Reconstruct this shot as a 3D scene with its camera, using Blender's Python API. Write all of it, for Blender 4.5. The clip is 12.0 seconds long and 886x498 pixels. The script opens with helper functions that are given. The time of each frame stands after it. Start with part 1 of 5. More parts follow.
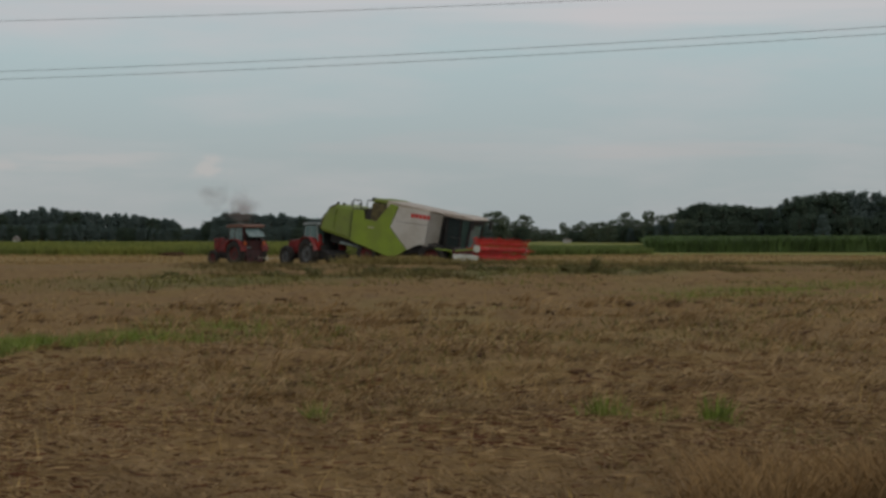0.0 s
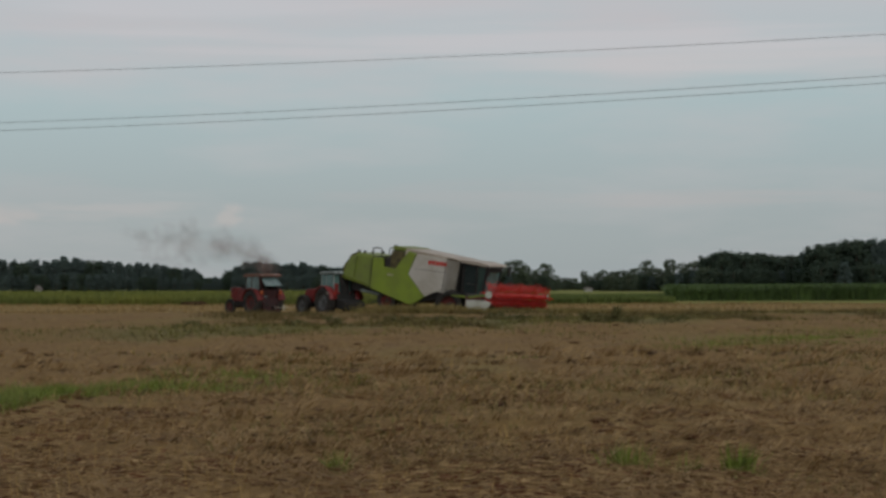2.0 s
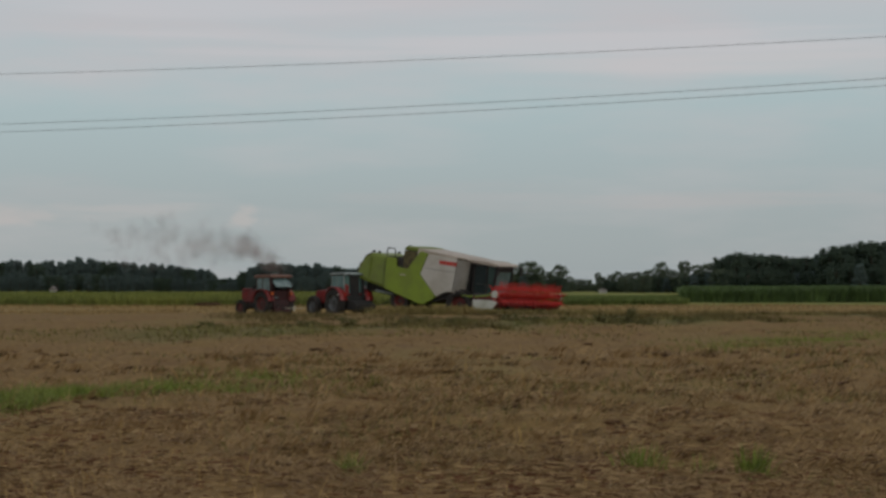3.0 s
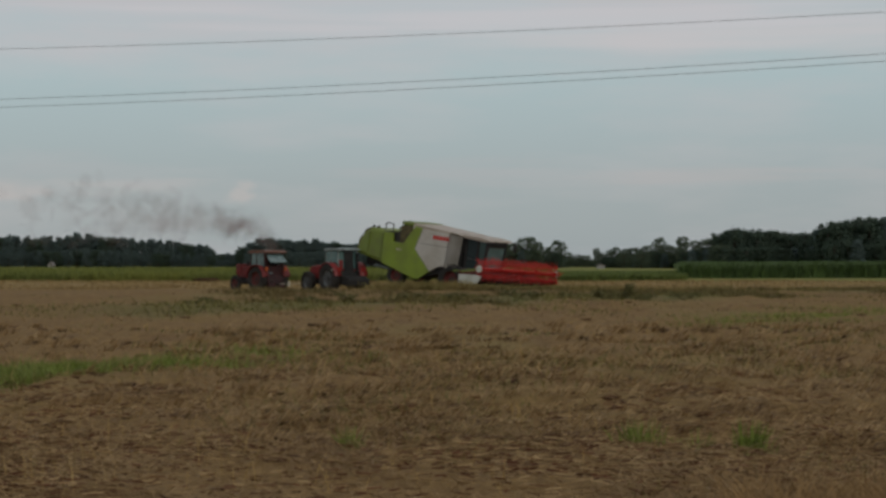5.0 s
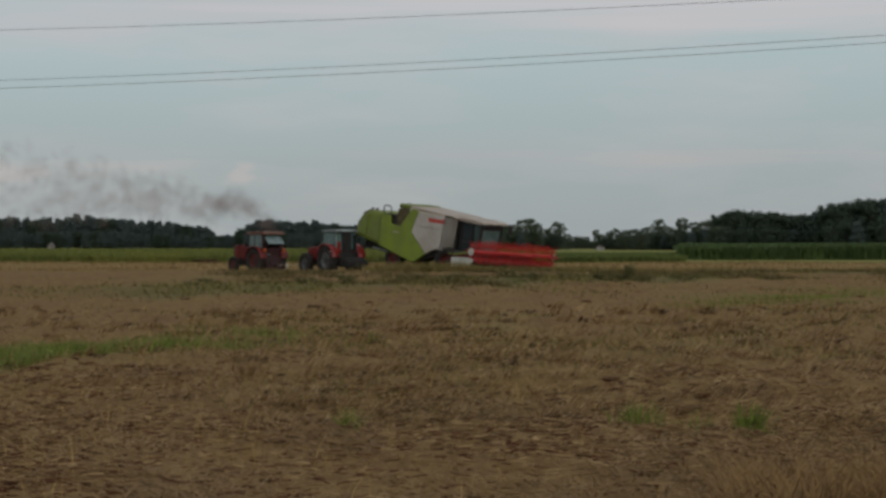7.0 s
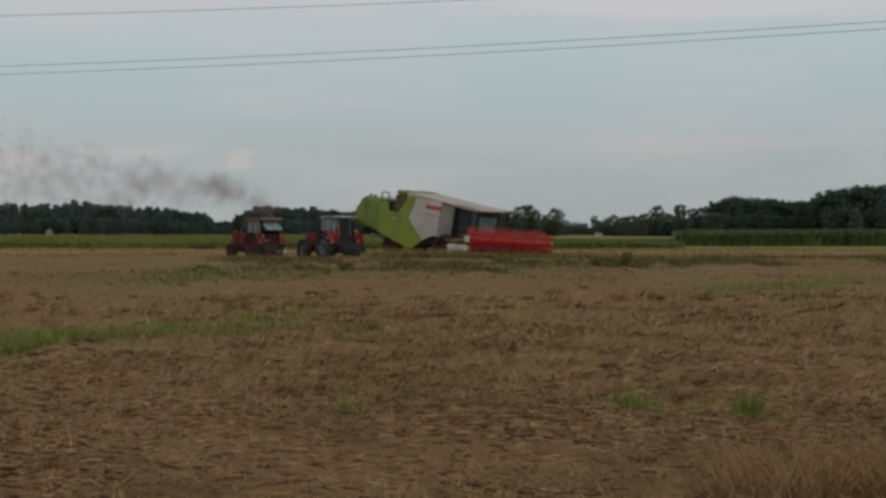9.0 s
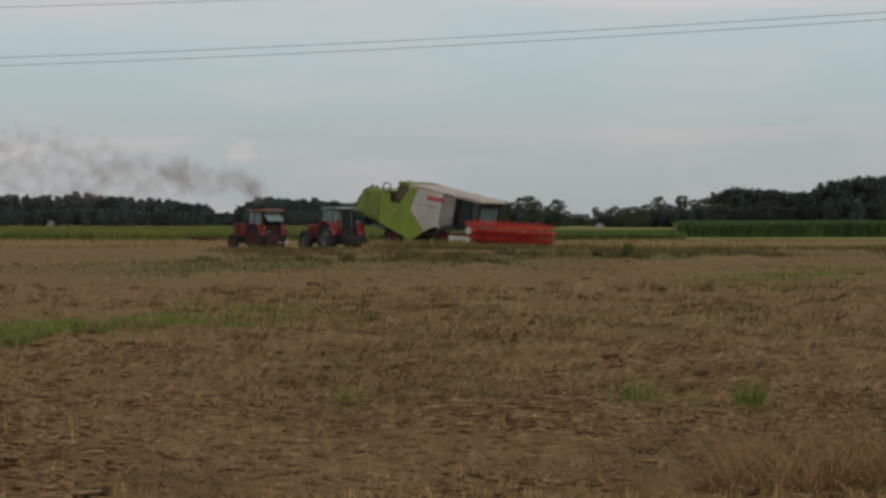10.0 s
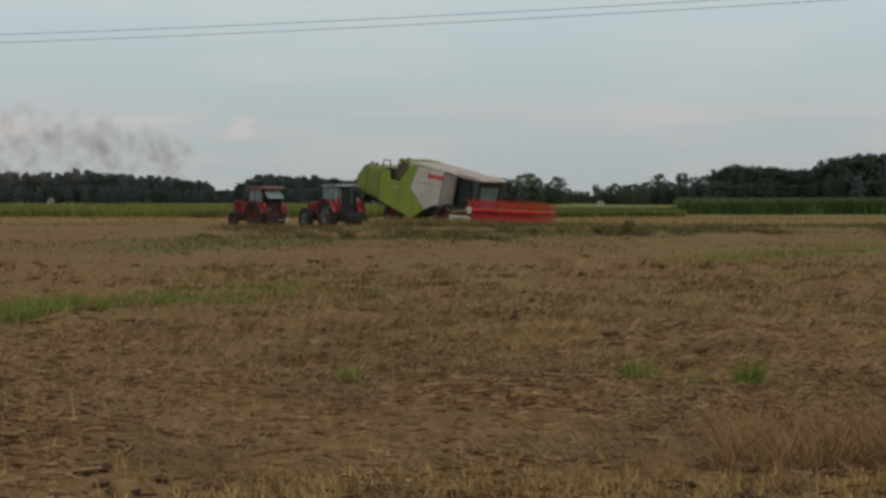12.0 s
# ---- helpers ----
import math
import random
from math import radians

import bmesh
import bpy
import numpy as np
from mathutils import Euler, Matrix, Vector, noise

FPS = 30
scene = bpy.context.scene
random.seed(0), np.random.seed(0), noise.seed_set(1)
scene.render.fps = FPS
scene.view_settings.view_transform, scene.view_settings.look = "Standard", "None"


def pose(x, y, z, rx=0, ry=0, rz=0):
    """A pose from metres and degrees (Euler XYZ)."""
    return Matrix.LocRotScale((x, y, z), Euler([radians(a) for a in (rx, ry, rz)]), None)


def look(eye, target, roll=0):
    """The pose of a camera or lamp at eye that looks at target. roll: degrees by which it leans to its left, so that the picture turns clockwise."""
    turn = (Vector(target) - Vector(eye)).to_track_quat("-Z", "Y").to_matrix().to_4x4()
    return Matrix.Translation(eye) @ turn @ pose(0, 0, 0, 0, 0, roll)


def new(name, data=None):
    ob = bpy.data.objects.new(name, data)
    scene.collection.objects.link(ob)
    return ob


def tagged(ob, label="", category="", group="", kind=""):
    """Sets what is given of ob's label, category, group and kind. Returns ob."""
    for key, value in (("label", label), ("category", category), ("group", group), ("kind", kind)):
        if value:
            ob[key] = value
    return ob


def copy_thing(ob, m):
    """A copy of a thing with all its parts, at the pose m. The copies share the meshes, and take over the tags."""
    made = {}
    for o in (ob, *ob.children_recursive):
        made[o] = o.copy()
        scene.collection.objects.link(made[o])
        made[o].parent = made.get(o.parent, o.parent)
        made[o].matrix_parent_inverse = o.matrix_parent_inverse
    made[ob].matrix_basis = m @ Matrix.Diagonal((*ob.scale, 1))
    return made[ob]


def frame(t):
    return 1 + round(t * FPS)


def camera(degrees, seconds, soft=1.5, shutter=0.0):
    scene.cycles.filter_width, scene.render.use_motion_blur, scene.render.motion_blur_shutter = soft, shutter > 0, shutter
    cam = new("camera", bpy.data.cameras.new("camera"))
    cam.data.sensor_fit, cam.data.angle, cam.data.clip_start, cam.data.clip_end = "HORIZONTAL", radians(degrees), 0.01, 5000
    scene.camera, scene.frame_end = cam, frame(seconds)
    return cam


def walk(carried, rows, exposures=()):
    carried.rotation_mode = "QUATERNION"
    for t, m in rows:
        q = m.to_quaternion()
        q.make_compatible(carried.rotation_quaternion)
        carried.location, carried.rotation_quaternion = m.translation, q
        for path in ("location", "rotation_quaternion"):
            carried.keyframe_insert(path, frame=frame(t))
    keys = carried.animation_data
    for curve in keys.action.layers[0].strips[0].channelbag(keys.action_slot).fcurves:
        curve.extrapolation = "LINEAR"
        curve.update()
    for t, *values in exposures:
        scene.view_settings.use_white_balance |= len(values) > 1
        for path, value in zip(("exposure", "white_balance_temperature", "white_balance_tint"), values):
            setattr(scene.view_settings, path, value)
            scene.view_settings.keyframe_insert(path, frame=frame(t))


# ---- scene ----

# ---------------------------------------------------------------- camera
EYE = (0.0, 0.0, 1.45)
cam = camera(29.29, 12.0, 3.05)
# seconds, turn to the left, tilt up, lean: a hand-held camera that stands on one spot
HELD = ((0.0, -1.105, -0.392, -0.005), (0.3, -1.045, -0.142, -0.04), (0.5, -0.996, 0.346, -0.065), (0.7, -0.885, 0.429, -0.084), (1.0, -0.685, 1.086, -0.122), (1.3, -0.455, 1.31, -0.101),
        (1.5, -0.323, 1.576, -0.095), (1.8, -0.368, 1.531, -0.109), (2.0, -0.404, 1.258, -0.122), (2.3, -0.286, 1.204, -0.086), (2.5, -0.087, 1.074, -0.063), (2.8, 0.046, 1.538, -0.043),
        (3.0, 0.077, 1.301, -0.026), (3.2, 0.08, 1.053, -0.021), (4.8, 0.025, 0.458, -0.012), (5.0, 0.021, 0.475, -0.007), (5.5, -0.002, 0.423, -0.007), (6.0, -0.002, 0.66, 0.003),
        (6.3, -0.032, 0.459, 0.018), (6.5, -0.056, 0.107, 0.025), (7.0, 0.005, -0.15, 0.017), (7.2, -0.002, -0.284, 0.013), (9.0, -0.061, -0.614, 0.04), (9.5, -0.004, -0.643, 0.025),
        (10.0, -0.008, -0.914, -0.001), (10.5, -0.005, -1.01, 0.004), (11.0, -0.04, -1.432, 0.003), (11.3, -0.031, -1.377, 0.003), (11.5, -0.026, -1.201, 0.007), (12.0, -0.001, -1.677, 0.014))
walk(cam, [(t, pose(*EYE, 90 + up, 0, turn) @ pose(0, 0, 0, 0, 0, lean)) for t, turn, up, lean in HELD], [(0.0, 0.12, 6440, 8), (5.5, 0.09, 6440, 8), (9.0, 0.19, 6480, 9), (12.0, 0.36, 6540, 10)])

# ---------------------------------------------------------------- light
scene.cycles.transparent_max_bounces = 96  # the thin smoke has many layers
world = bpy.data.worlds.new("overcast_evening_sky")
scene.world = world
world.use_nodes = True
wn, wl = world.node_tree.nodes, world.node_tree.links
wn.clear()


def wnode(kind, **values):
    n = wn.new(kind)
    for key, value in values.items():
        n.inputs[key].default_value = value
    return n


sky = wn.new("ShaderNodeTexSky")
sky.sky_type, sky.sun_disc = "NISHITA", False
sky.sun_elevation, sky.sun_rotation = radians(24), radians(150)
way = wn.new("ShaderNodeTexCoord")
flat = wnode("ShaderNodeMapping", Scale=(5.0, 5.0, 26.0), Location=(0.35, 0.2, 0.1))
wl.new(way.outputs["Generated"], flat.inputs["Vector"])
puffs = wnode("ShaderNodeTexNoise", Scale=1.3, Detail=5.0, Roughness=0.55)
wl.new(flat.outputs["Vector"], puffs.inputs["Vector"])
split = wn.new("ShaderNodeSeparateXYZ")
wl.new(way.outputs["Generated"], split.inputs["Vector"])
height = wn.new("ShaderNodeValToRGB")
height.color_ramp.elements[0].position, height.color_ramp.elements[0].color = 0.0, (0.318, 0.350, 0.364, 1)
height.color_ramp.elements[1].position, height.color_ramp.elements[1].color = 0.5, (0.44, 0.45, 0.46, 1)
for at, col in ((0.045, (0.338, 0.378, 0.392, 1)), (0.11, (0.390, 0.470, 0.488, 1)), (0.165, (0.485, 0.495, 0.515, 1))):
    e = height.color_ramp.elements.new(at)
    e.color = col
wl.new(split.outputs["Z"], height.inputs["Fac"])
veil = wn.new("ShaderNodeMapRange")
for key, value in (("From Min", 0.45), ("From Max", 0.75), ("To Min", 0.0), ("To Max", 0.75)):
    veil.inputs[key].default_value = value
wl.new(puffs.outputs["Fac"], veil.inputs["Value"])
cloud = wn.new("ShaderNodeMix")
cloud.data_type = "RGBA"
lift = wn.new("ShaderNodeMapRange")
for key, value in (("From Min", 0.085), ("From Max", 0.15), ("To Min", 0.45), ("To Max", 1.0)):
    lift.inputs[key].default_value = value
wl.new(split.outputs["Z"], lift.inputs["Value"])
weight = wn.new("ShaderNodeMath")
weight.operation = "MULTIPLY"
wl.new(veil.outputs["Result"], weight.inputs[0])
wl.new(lift.outputs["Result"], weight.inputs[1])
wl.new(weight.outputs[0], cloud.inputs["Factor"])
wl.new(height.outputs["Color"], cloud.inputs["A"])
cloud.inputs["B"].default_value = (0.54, 0.48, 0.49, 1)


def cloud_bank(under, x, z, wide, high, colour, most, seed):
    """A ragged pinkish cloud low in the sky, about the direction (x, 1, z)."""
    place = wnode("ShaderNodeMapping", Location=(-x / wide, 0, -z / high), Scale=(1 / wide, 0, 1 / high))
    wl.new(way.outputs["Generated"], place.inputs["Vector"])
    rag = wnode("ShaderNodeTexNoise", Scale=1.1, Detail=4.0)
    push = wnode("ShaderNodeMapping", Location=(seed, seed * 0.7, 0))
    wl.new(place.outputs["Vector"], push.inputs["Vector"])
    wl.new(push.outputs["Vector"], rag.inputs["Vector"])
    far = wn.new("ShaderNodeVectorMath")
    far.operation = "LENGTH"
    wl.new(place.outputs["Vector"], far.inputs[0])
    edge = wn.new("ShaderNodeMath")
    edge.operation = "MULTIPLY_ADD"
    edge.inputs[1].default_value = -2.2
    wl.new(rag.outputs["Fac"], edge.inputs[0])
    wl.new(far.outputs["Value"], edge.inputs[2])
    soft = wn.new("ShaderNodeMapRange")
    soft.interpolation_type = "SMOOTHSTEP"
    for key, value in (("From Min", 0.1), ("From Max", -0.9), ("To Min", 0.0), ("To Max", most)):
        soft.inputs[key].default_value = value
    wl.new(edge.outputs[0], soft.inputs["Value"])
    ahead = wn.new("ShaderNodeMath")
    ahead.operation = "GREATER_THAN"
    ahead.inputs[1].default_value = 0.0
    wl.new(split.outputs["Y"], ahead.inputs[0])
    fac = wn.new("ShaderNodeMath")
    fac.operation = "MULTIPLY"
    wl.new(soft.outputs["Result"], fac.inputs[0])
    wl.new(ahead.outputs[0], fac.inputs[1])
    over = wn.new("ShaderNodeMix")
    over.data_type = "RGBA"
    wl.new(fac.outputs[0], over.inputs["Factor"])
    wl.new(under, over.inputs["A"])
    over.inputs["B"].default_value = (*colour, 1)
    return over.outputs["Result"]


sky_colour = cloud.outputs["Result"]
for k, (x, z, wide, high, colour, most) in enumerate((
        (-0.118, 0.041, 0.011, 0.007, (0.50, 0.445, 0.43), 0.5), (-0.255, 0.040, 0.030, 0.008, (0.50, 0.44, 0.43), 0.55), (-0.19, 0.045, 0.05, 0.006, (0.46, 0.43, 0.43), 0.5),
        (0.17, 0.050, 0.09, 0.006, (0.43, 0.405, 0.41), 0.5), (0.02, 0.054, 0.08, 0.008, (0.42, 0.40, 0.41), 0.35), (-0.22, 0.055, 0.06, 0.01, (0.40, 0.405, 0.42), 0.45),
        (0.16, 0.132, 0.18, 0.010, (0.58, 0.525, 0.53), 0.6), (0.06, 0.143, 0.24, 0.010, (0.57, 0.53, 0.545), 0.6), (-0.14, 0.165, 0.16, 0.012, (0.55, 0.53, 0.55), 0.5))):
    sky_colour = cloud_bank(sky_colour, x, z, wide, high, colour, most, 3.1 + 5.3 * k)
clear = wnode("ShaderNodeBackground", Strength=0.05)
wl.new(sky.outputs["Color"], clear.inputs["Color"])
overcast = wnode("ShaderNodeBackground", Strength=1.0)
wl.new(sky_colour, overcast.inputs["Color"])
both = wnode("ShaderNodeMixShader", Fac=0.9)
wl.new(clear.outputs[0], both.inputs[1])
wl.new(overcast.outputs[0], both.inputs[2])
wl.new(both.outputs[0], wn.new("ShaderNodeOutputWorld").inputs["Surface"])

sun = new("sun", bpy.data.lights.new("sun", "SUN"))
sun.data.energy, sun.data.angle, sun.data.color = 0.5, radians(25), (1.0, 0.93, 0.84)
sun.matrix_world = look((30, -50, 30), (0, 0, 0))


# ---------------------------------------------------------------- materials
def material(name, colour, second=None, rough=0.7, metal=0.0, scale=6.0, bump=0.0, vary=0.0, island=False, detail=5.0, second_at=(0.4, 0.65), spec=0.4):
    """A surface with two colours mixed by noise at two scales, varied piece by piece, with relief."""
    m = bpy.data.materials.new(name)
    m.use_nodes = True
    n, l = m.node_tree.nodes, m.node_tree.links
    p = n["Principled BSDF"]
    p.inputs["Roughness"].default_value, p.inputs["Metallic"].default_value = rough, metal
    p.inputs["Specular IOR Level"].default_value = spec
    co = n.new("ShaderNodeTexCoord")
    big, fine = n.new("ShaderNodeTexNoise"), n.new("ShaderNodeTexNoise")
    for tex, sc in ((big, scale), (fine, scale * 7.3)):
        tex.inputs["Scale"].default_value, tex.inputs["Detail"].default_value = sc, detail
        l.new(co.outputs["Object"], tex.inputs["Vector"])
    add = n.new("ShaderNodeMath")
    add.operation = "MULTIPLY_ADD"
    add.inputs[1].default_value = 0.35
    l.new(fine.outputs["Fac"], add.inputs[0])
    l.new(big.outputs["Fac"], add.inputs[2])
    rng = n.new("ShaderNodeMapRange")
    rng.inputs["From Min"].default_value, rng.inputs["From Max"].default_value = second_at[0] + 0.17, second_at[1] + 0.17
    l.new(add.outputs[0], rng.inputs["Value"])
    mix = n.new("ShaderNodeMix")
    mix.data_type = "RGBA"
    mix.inputs["A"].default_value = (*colour, 1)
    mix.inputs["B"].default_value = (*(second or [c * 0.75 for c in colour]), 1)
    l.new(rng.outputs["Result"], mix.inputs["Factor"])
    out = mix.outputs["Result"]
    if vary:
        src = n.new("ShaderNodeNewGeometry") if island else n.new("ShaderNodeObjectInfo")
        hsv = n.new("ShaderNodeHueSaturation")
        vr = n.new("ShaderNodeMapRange")
        vr.inputs["To Min"].default_value, vr.inputs["To Max"].default_value = 1 - vary, 1 + vary
        l.new(src.outputs["Random Per Island" if island else "Random"], vr.inputs["Value"])
        l.new(vr.outputs["Result"], hsv.inputs["Value"])
        l.new(out, hsv.inputs["Color"])
        out = hsv.outputs["Color"]
    l.new(out, p.inputs["Base Color"])
    if bump:
        b = n.new("ShaderNodeBump")
        b.inputs["Strength"].default_value, b.inputs["Distance"].default_value = bump, 0.02
        l.new(fine.outputs["Fac"], b.inputs["Height"])
        l.new(b.outputs["Normal"], p.inputs["Normal"])
    return m


LIME = material("lime_green_paint", (0.205, 0.285, 0.028), (0.175, 0.23, 0.032), 0.45, scale=1.2)
OLIVE = material("dusty_green_paint", (0.162, 0.212, 0.034), (0.14, 0.172, 0.038), 0.55, scale=1.5)
CREAM = material("dusty_cream_paint", (0.50, 0.48, 0.435), (0.41, 0.38, 0.325), 0.5, scale=1.0)
ROOF = material("cream_roof_paint", (0.42, 0.365, 0.305), (0.33, 0.275, 0.225), 0.55, scale=1.3)
WHITE = material("white_sheet_metal", (0.52, 0.53, 0.47), (0.36, 0.35, 0.27), 0.5, scale=2.0)
RED = material("signal_red_paint", (0.52, 0.024, 0.018), (0.40, 0.024, 0.018), 0.45, scale=2.0)
OLDRED = material("faded_red_paint", (0.17, 0.013, 0.011), (0.085, 0.014, 0.012), 0.6, scale=3.0)
TRACTORRED = material("tractor_red_paint", (0.225, 0.020, 0.020), (0.15, 0.02, 0.018), 0.4, scale=2.5)
RIMRED = material("dull_red_rim", (0.12, 0.014, 0.012), (0.07, 0.02, 0.016), 0.65, scale=4.0)
# old tractor's red taken nearly to black, its rear shade in the colour
MAROON = material("shaded_maroon_paint", (0.045, 0.011, 0.011), (0.02, 0.01, 0.01), 0.7, scale=4.0)
SLATE = material("grey_cab_roof", (0.25, 0.30, 0.29), (0.17, 0.20, 0.195), 0.5, scale=2.0)
DARKWEED = material("dark_green_weed", (0.110, 0.110, 0.042), (0.138, 0.120, 0.048), 0.75, scale=1.0, vary=0.4, island=True, spec=0.2)
BANKGRASS = material("yellowing_bank_grass", (0.172, 0.148, 0.050), (0.215, 0.160, 0.060), 0.75, scale=0.5, vary=0.4, island=True, spec=0.2)
RANK = material("olive_brown_weeds", (0.098, 0.082, 0.029), (0.142, 0.104, 0.042), 0.75, scale=0.4, vary=0.4, island=True, spec=0.2)
PALECHAFF = material("pale_chopped_straw", (0.40, 0.288, 0.148), (0.24, 0.158, 0.075), 0.75, scale=2.0, vary=0.35, island=True, spec=0.3)
# near-black straw colour that stands for the shade under bent waves
HOLLOW = material("shade_dark_straw", (0.075, 0.036, 0.024), (0.045, 0.024, 0.017), 0.9, scale=2.0, vary=0.4, island=True, spec=0.1)
REDDISH = material("dark_reddish_straw", (0.155, 0.068, 0.038), (0.085, 0.036, 0.022), 0.85, scale=2.0, vary=0.4, island=True, spec=0.2)
BENTSTRAW = material("bent_pale_straw", (0.43, 0.300, 0.148), (0.29, 0.188, 0.086), 0.75, scale=1.0, vary=0.35, island=True, spec=0.25)
DRYGRASS = material("dry_brown_grass", (0.262, 0.162, 0.066), (0.165, 0.097, 0.041), 0.75, scale=0.8, vary=0.35, island=True, spec=0.25)
DUSTY = material("brown_chaff_dust", (0.12, 0.10, 0.045), (0.06, 0.05, 0.03), 0.9, scale=4.0)
# opaque pane, the sky's teal reflection put into its colour
TEALGLASS = material("sky_reflection_glass", (0.115, 0.20, 0.19), (0.07, 0.125, 0.12), 0.12, scale=0.9, spec=0.5)
DAMP = material("damp_straw", (0.125, 0.068, 0.034), (0.07, 0.036, 0.02), 0.95, scale=9.0, bump=0.8, spec=0.03)
CROPGREEN = material("low_green_crop", (0.125, 0.155, 0.042), (0.085, 0.115, 0.035), 0.75, scale=0.2, vary=0.35, island=True, spec=0.2)
# dark pane with green reflections put into its colour
DEEPGLASS = material("green_reflection_glass", (0.03, 0.06, 0.05), (0.015, 0.03, 0.028), 0.12, scale=0.9, spec=0.4)
LAMPRED = material("red_lamp_plastic", (0.3, 0.025, 0.018), None, 0.3)
ORANGE = material("orange_lamp_plastic", (0.42, 0.10, 0.03), None, 0.3)
OLDROOF = material("faded_orange_roof", (0.165, 0.086, 0.060), (0.12, 0.06, 0.045), 0.65, scale=3.0)
RUBBER = material("dusty_rubber", (0.018, 0.018, 0.018), (0.045, 0.038, 0.032), 0.85, scale=4.0, bump=0.3)
STEEL = material("dark_steel", (0.035, 0.035, 0.037), (0.07, 0.055, 0.045), 0.6, 0.3, scale=4.0)
GREY = material("grey_rim_paint", (0.15, 0.165, 0.17), (0.075, 0.075, 0.075), 0.5, 0.2, scale=4.0)
DARK = material("black_interior", (0.012, 0.013, 0.013), (0.025, 0.022, 0.02), 0.8, scale=3.0)
STRAP = material("pale_tow_strap", (0.5, 0.48, 0.38), (0.34, 0.32, 0.25), 0.8, scale=20.0)
GLASS = material("tinted_cab_glass", (0.014, 0.022, 0.022), (0.02, 0.03, 0.03), 0.15, spec=0.2)
PALEGLASS = material("pale_cab_glass", (0.15, 0.22, 0.215), (0.08, 0.125, 0.125), 0.1, spec=0.7)
WIRE = material("weathered_wire", (0.20, 0.19, 0.20), None, 0.6, 0.2)
BARK = material("grey_brown_bark", (0.09, 0.065, 0.045), (0.05, 0.038, 0.03), 0.9, scale=3.0, bump=0.5)
LEAF = material("dark_summer_leaves", (0.060, 0.086, 0.068), (0.072, 0.096, 0.066), 1.0, scale=0.5, vary=0.12, island=True, spec=0.0)
# needles paler and bluer, hedge leaves paler and greyer: distance haze as colour
NEEDLE = material("hazy_pine_needles", (0.092, 0.124, 0.120), (0.100, 0.132, 0.118), 1.0, scale=0.5, vary=0.12, island=True, spec=0.0)
HEDGELEAF = material("hazy_hedge_leaves", (0.092, 0.120, 0.088), (0.104, 0.128, 0.082), 1.0, scale=0.5, vary=0.12, island=True, spec=0.0)
CORN = material("green_maize_leaves", (0.085, 0.135, 0.04), (0.065, 0.105, 0.034), 0.6, scale=0.3, vary=0.4, island=True, spec=0.3)
CROP = material("yellow_green_crop", (0.178, 0.188, 0.042), (0.10, 0.125, 0.034), 0.75, scale=0.08, vary=0.3, island=True, spec=0.2)
PALESTUBBLE = material("pale_upright_stubble", (0.43, 0.297, 0.112), (0.23, 0.148, 0.055), 0.7, scale=2.0, vary=0.5, island=True, spec=0.25)
STRAW = material("lodged_brown_straw", (0.298, 0.197, 0.090), (0.214, 0.134, 0.060), 0.75, scale=0.55, vary=0.28, island=True, spec=0.25)
GOLD = material("golden_stubble", (0.285, 0.195, 0.080), (0.21, 0.143, 0.060), 0.75, scale=0.4, vary=0.4, island=True, spec=0.25)
WEED = material("dull_green_weeds", (0.125, 0.122, 0.034), (0.185, 0.15, 0.05), 0.75, scale=0.5, vary=0.45, island=True, spec=0.2)
GRASS = material("fresh_green_grass", (0.15, 0.20, 0.030), (0.17, 0.19, 0.05), 0.7, scale=1.0, vary=0.4, island=True, spec=0.25)
SOIL = material("dark_crumbly_soil", (0.075, 0.044, 0.024), (0.04, 0.024, 0.014), 0.95, scale=5.0, bump=0.6, spec=0.03)
PLASTER = material("white_plaster", (0.4, 0.4, 0.38), (0.32, 0.31, 0.3), 0.8, scale=0.6)
TILE = material("grey_roofing", (0.22, 0.2, 0.19), (0.16, 0.14, 0.13), 0.8, scale=0.8)


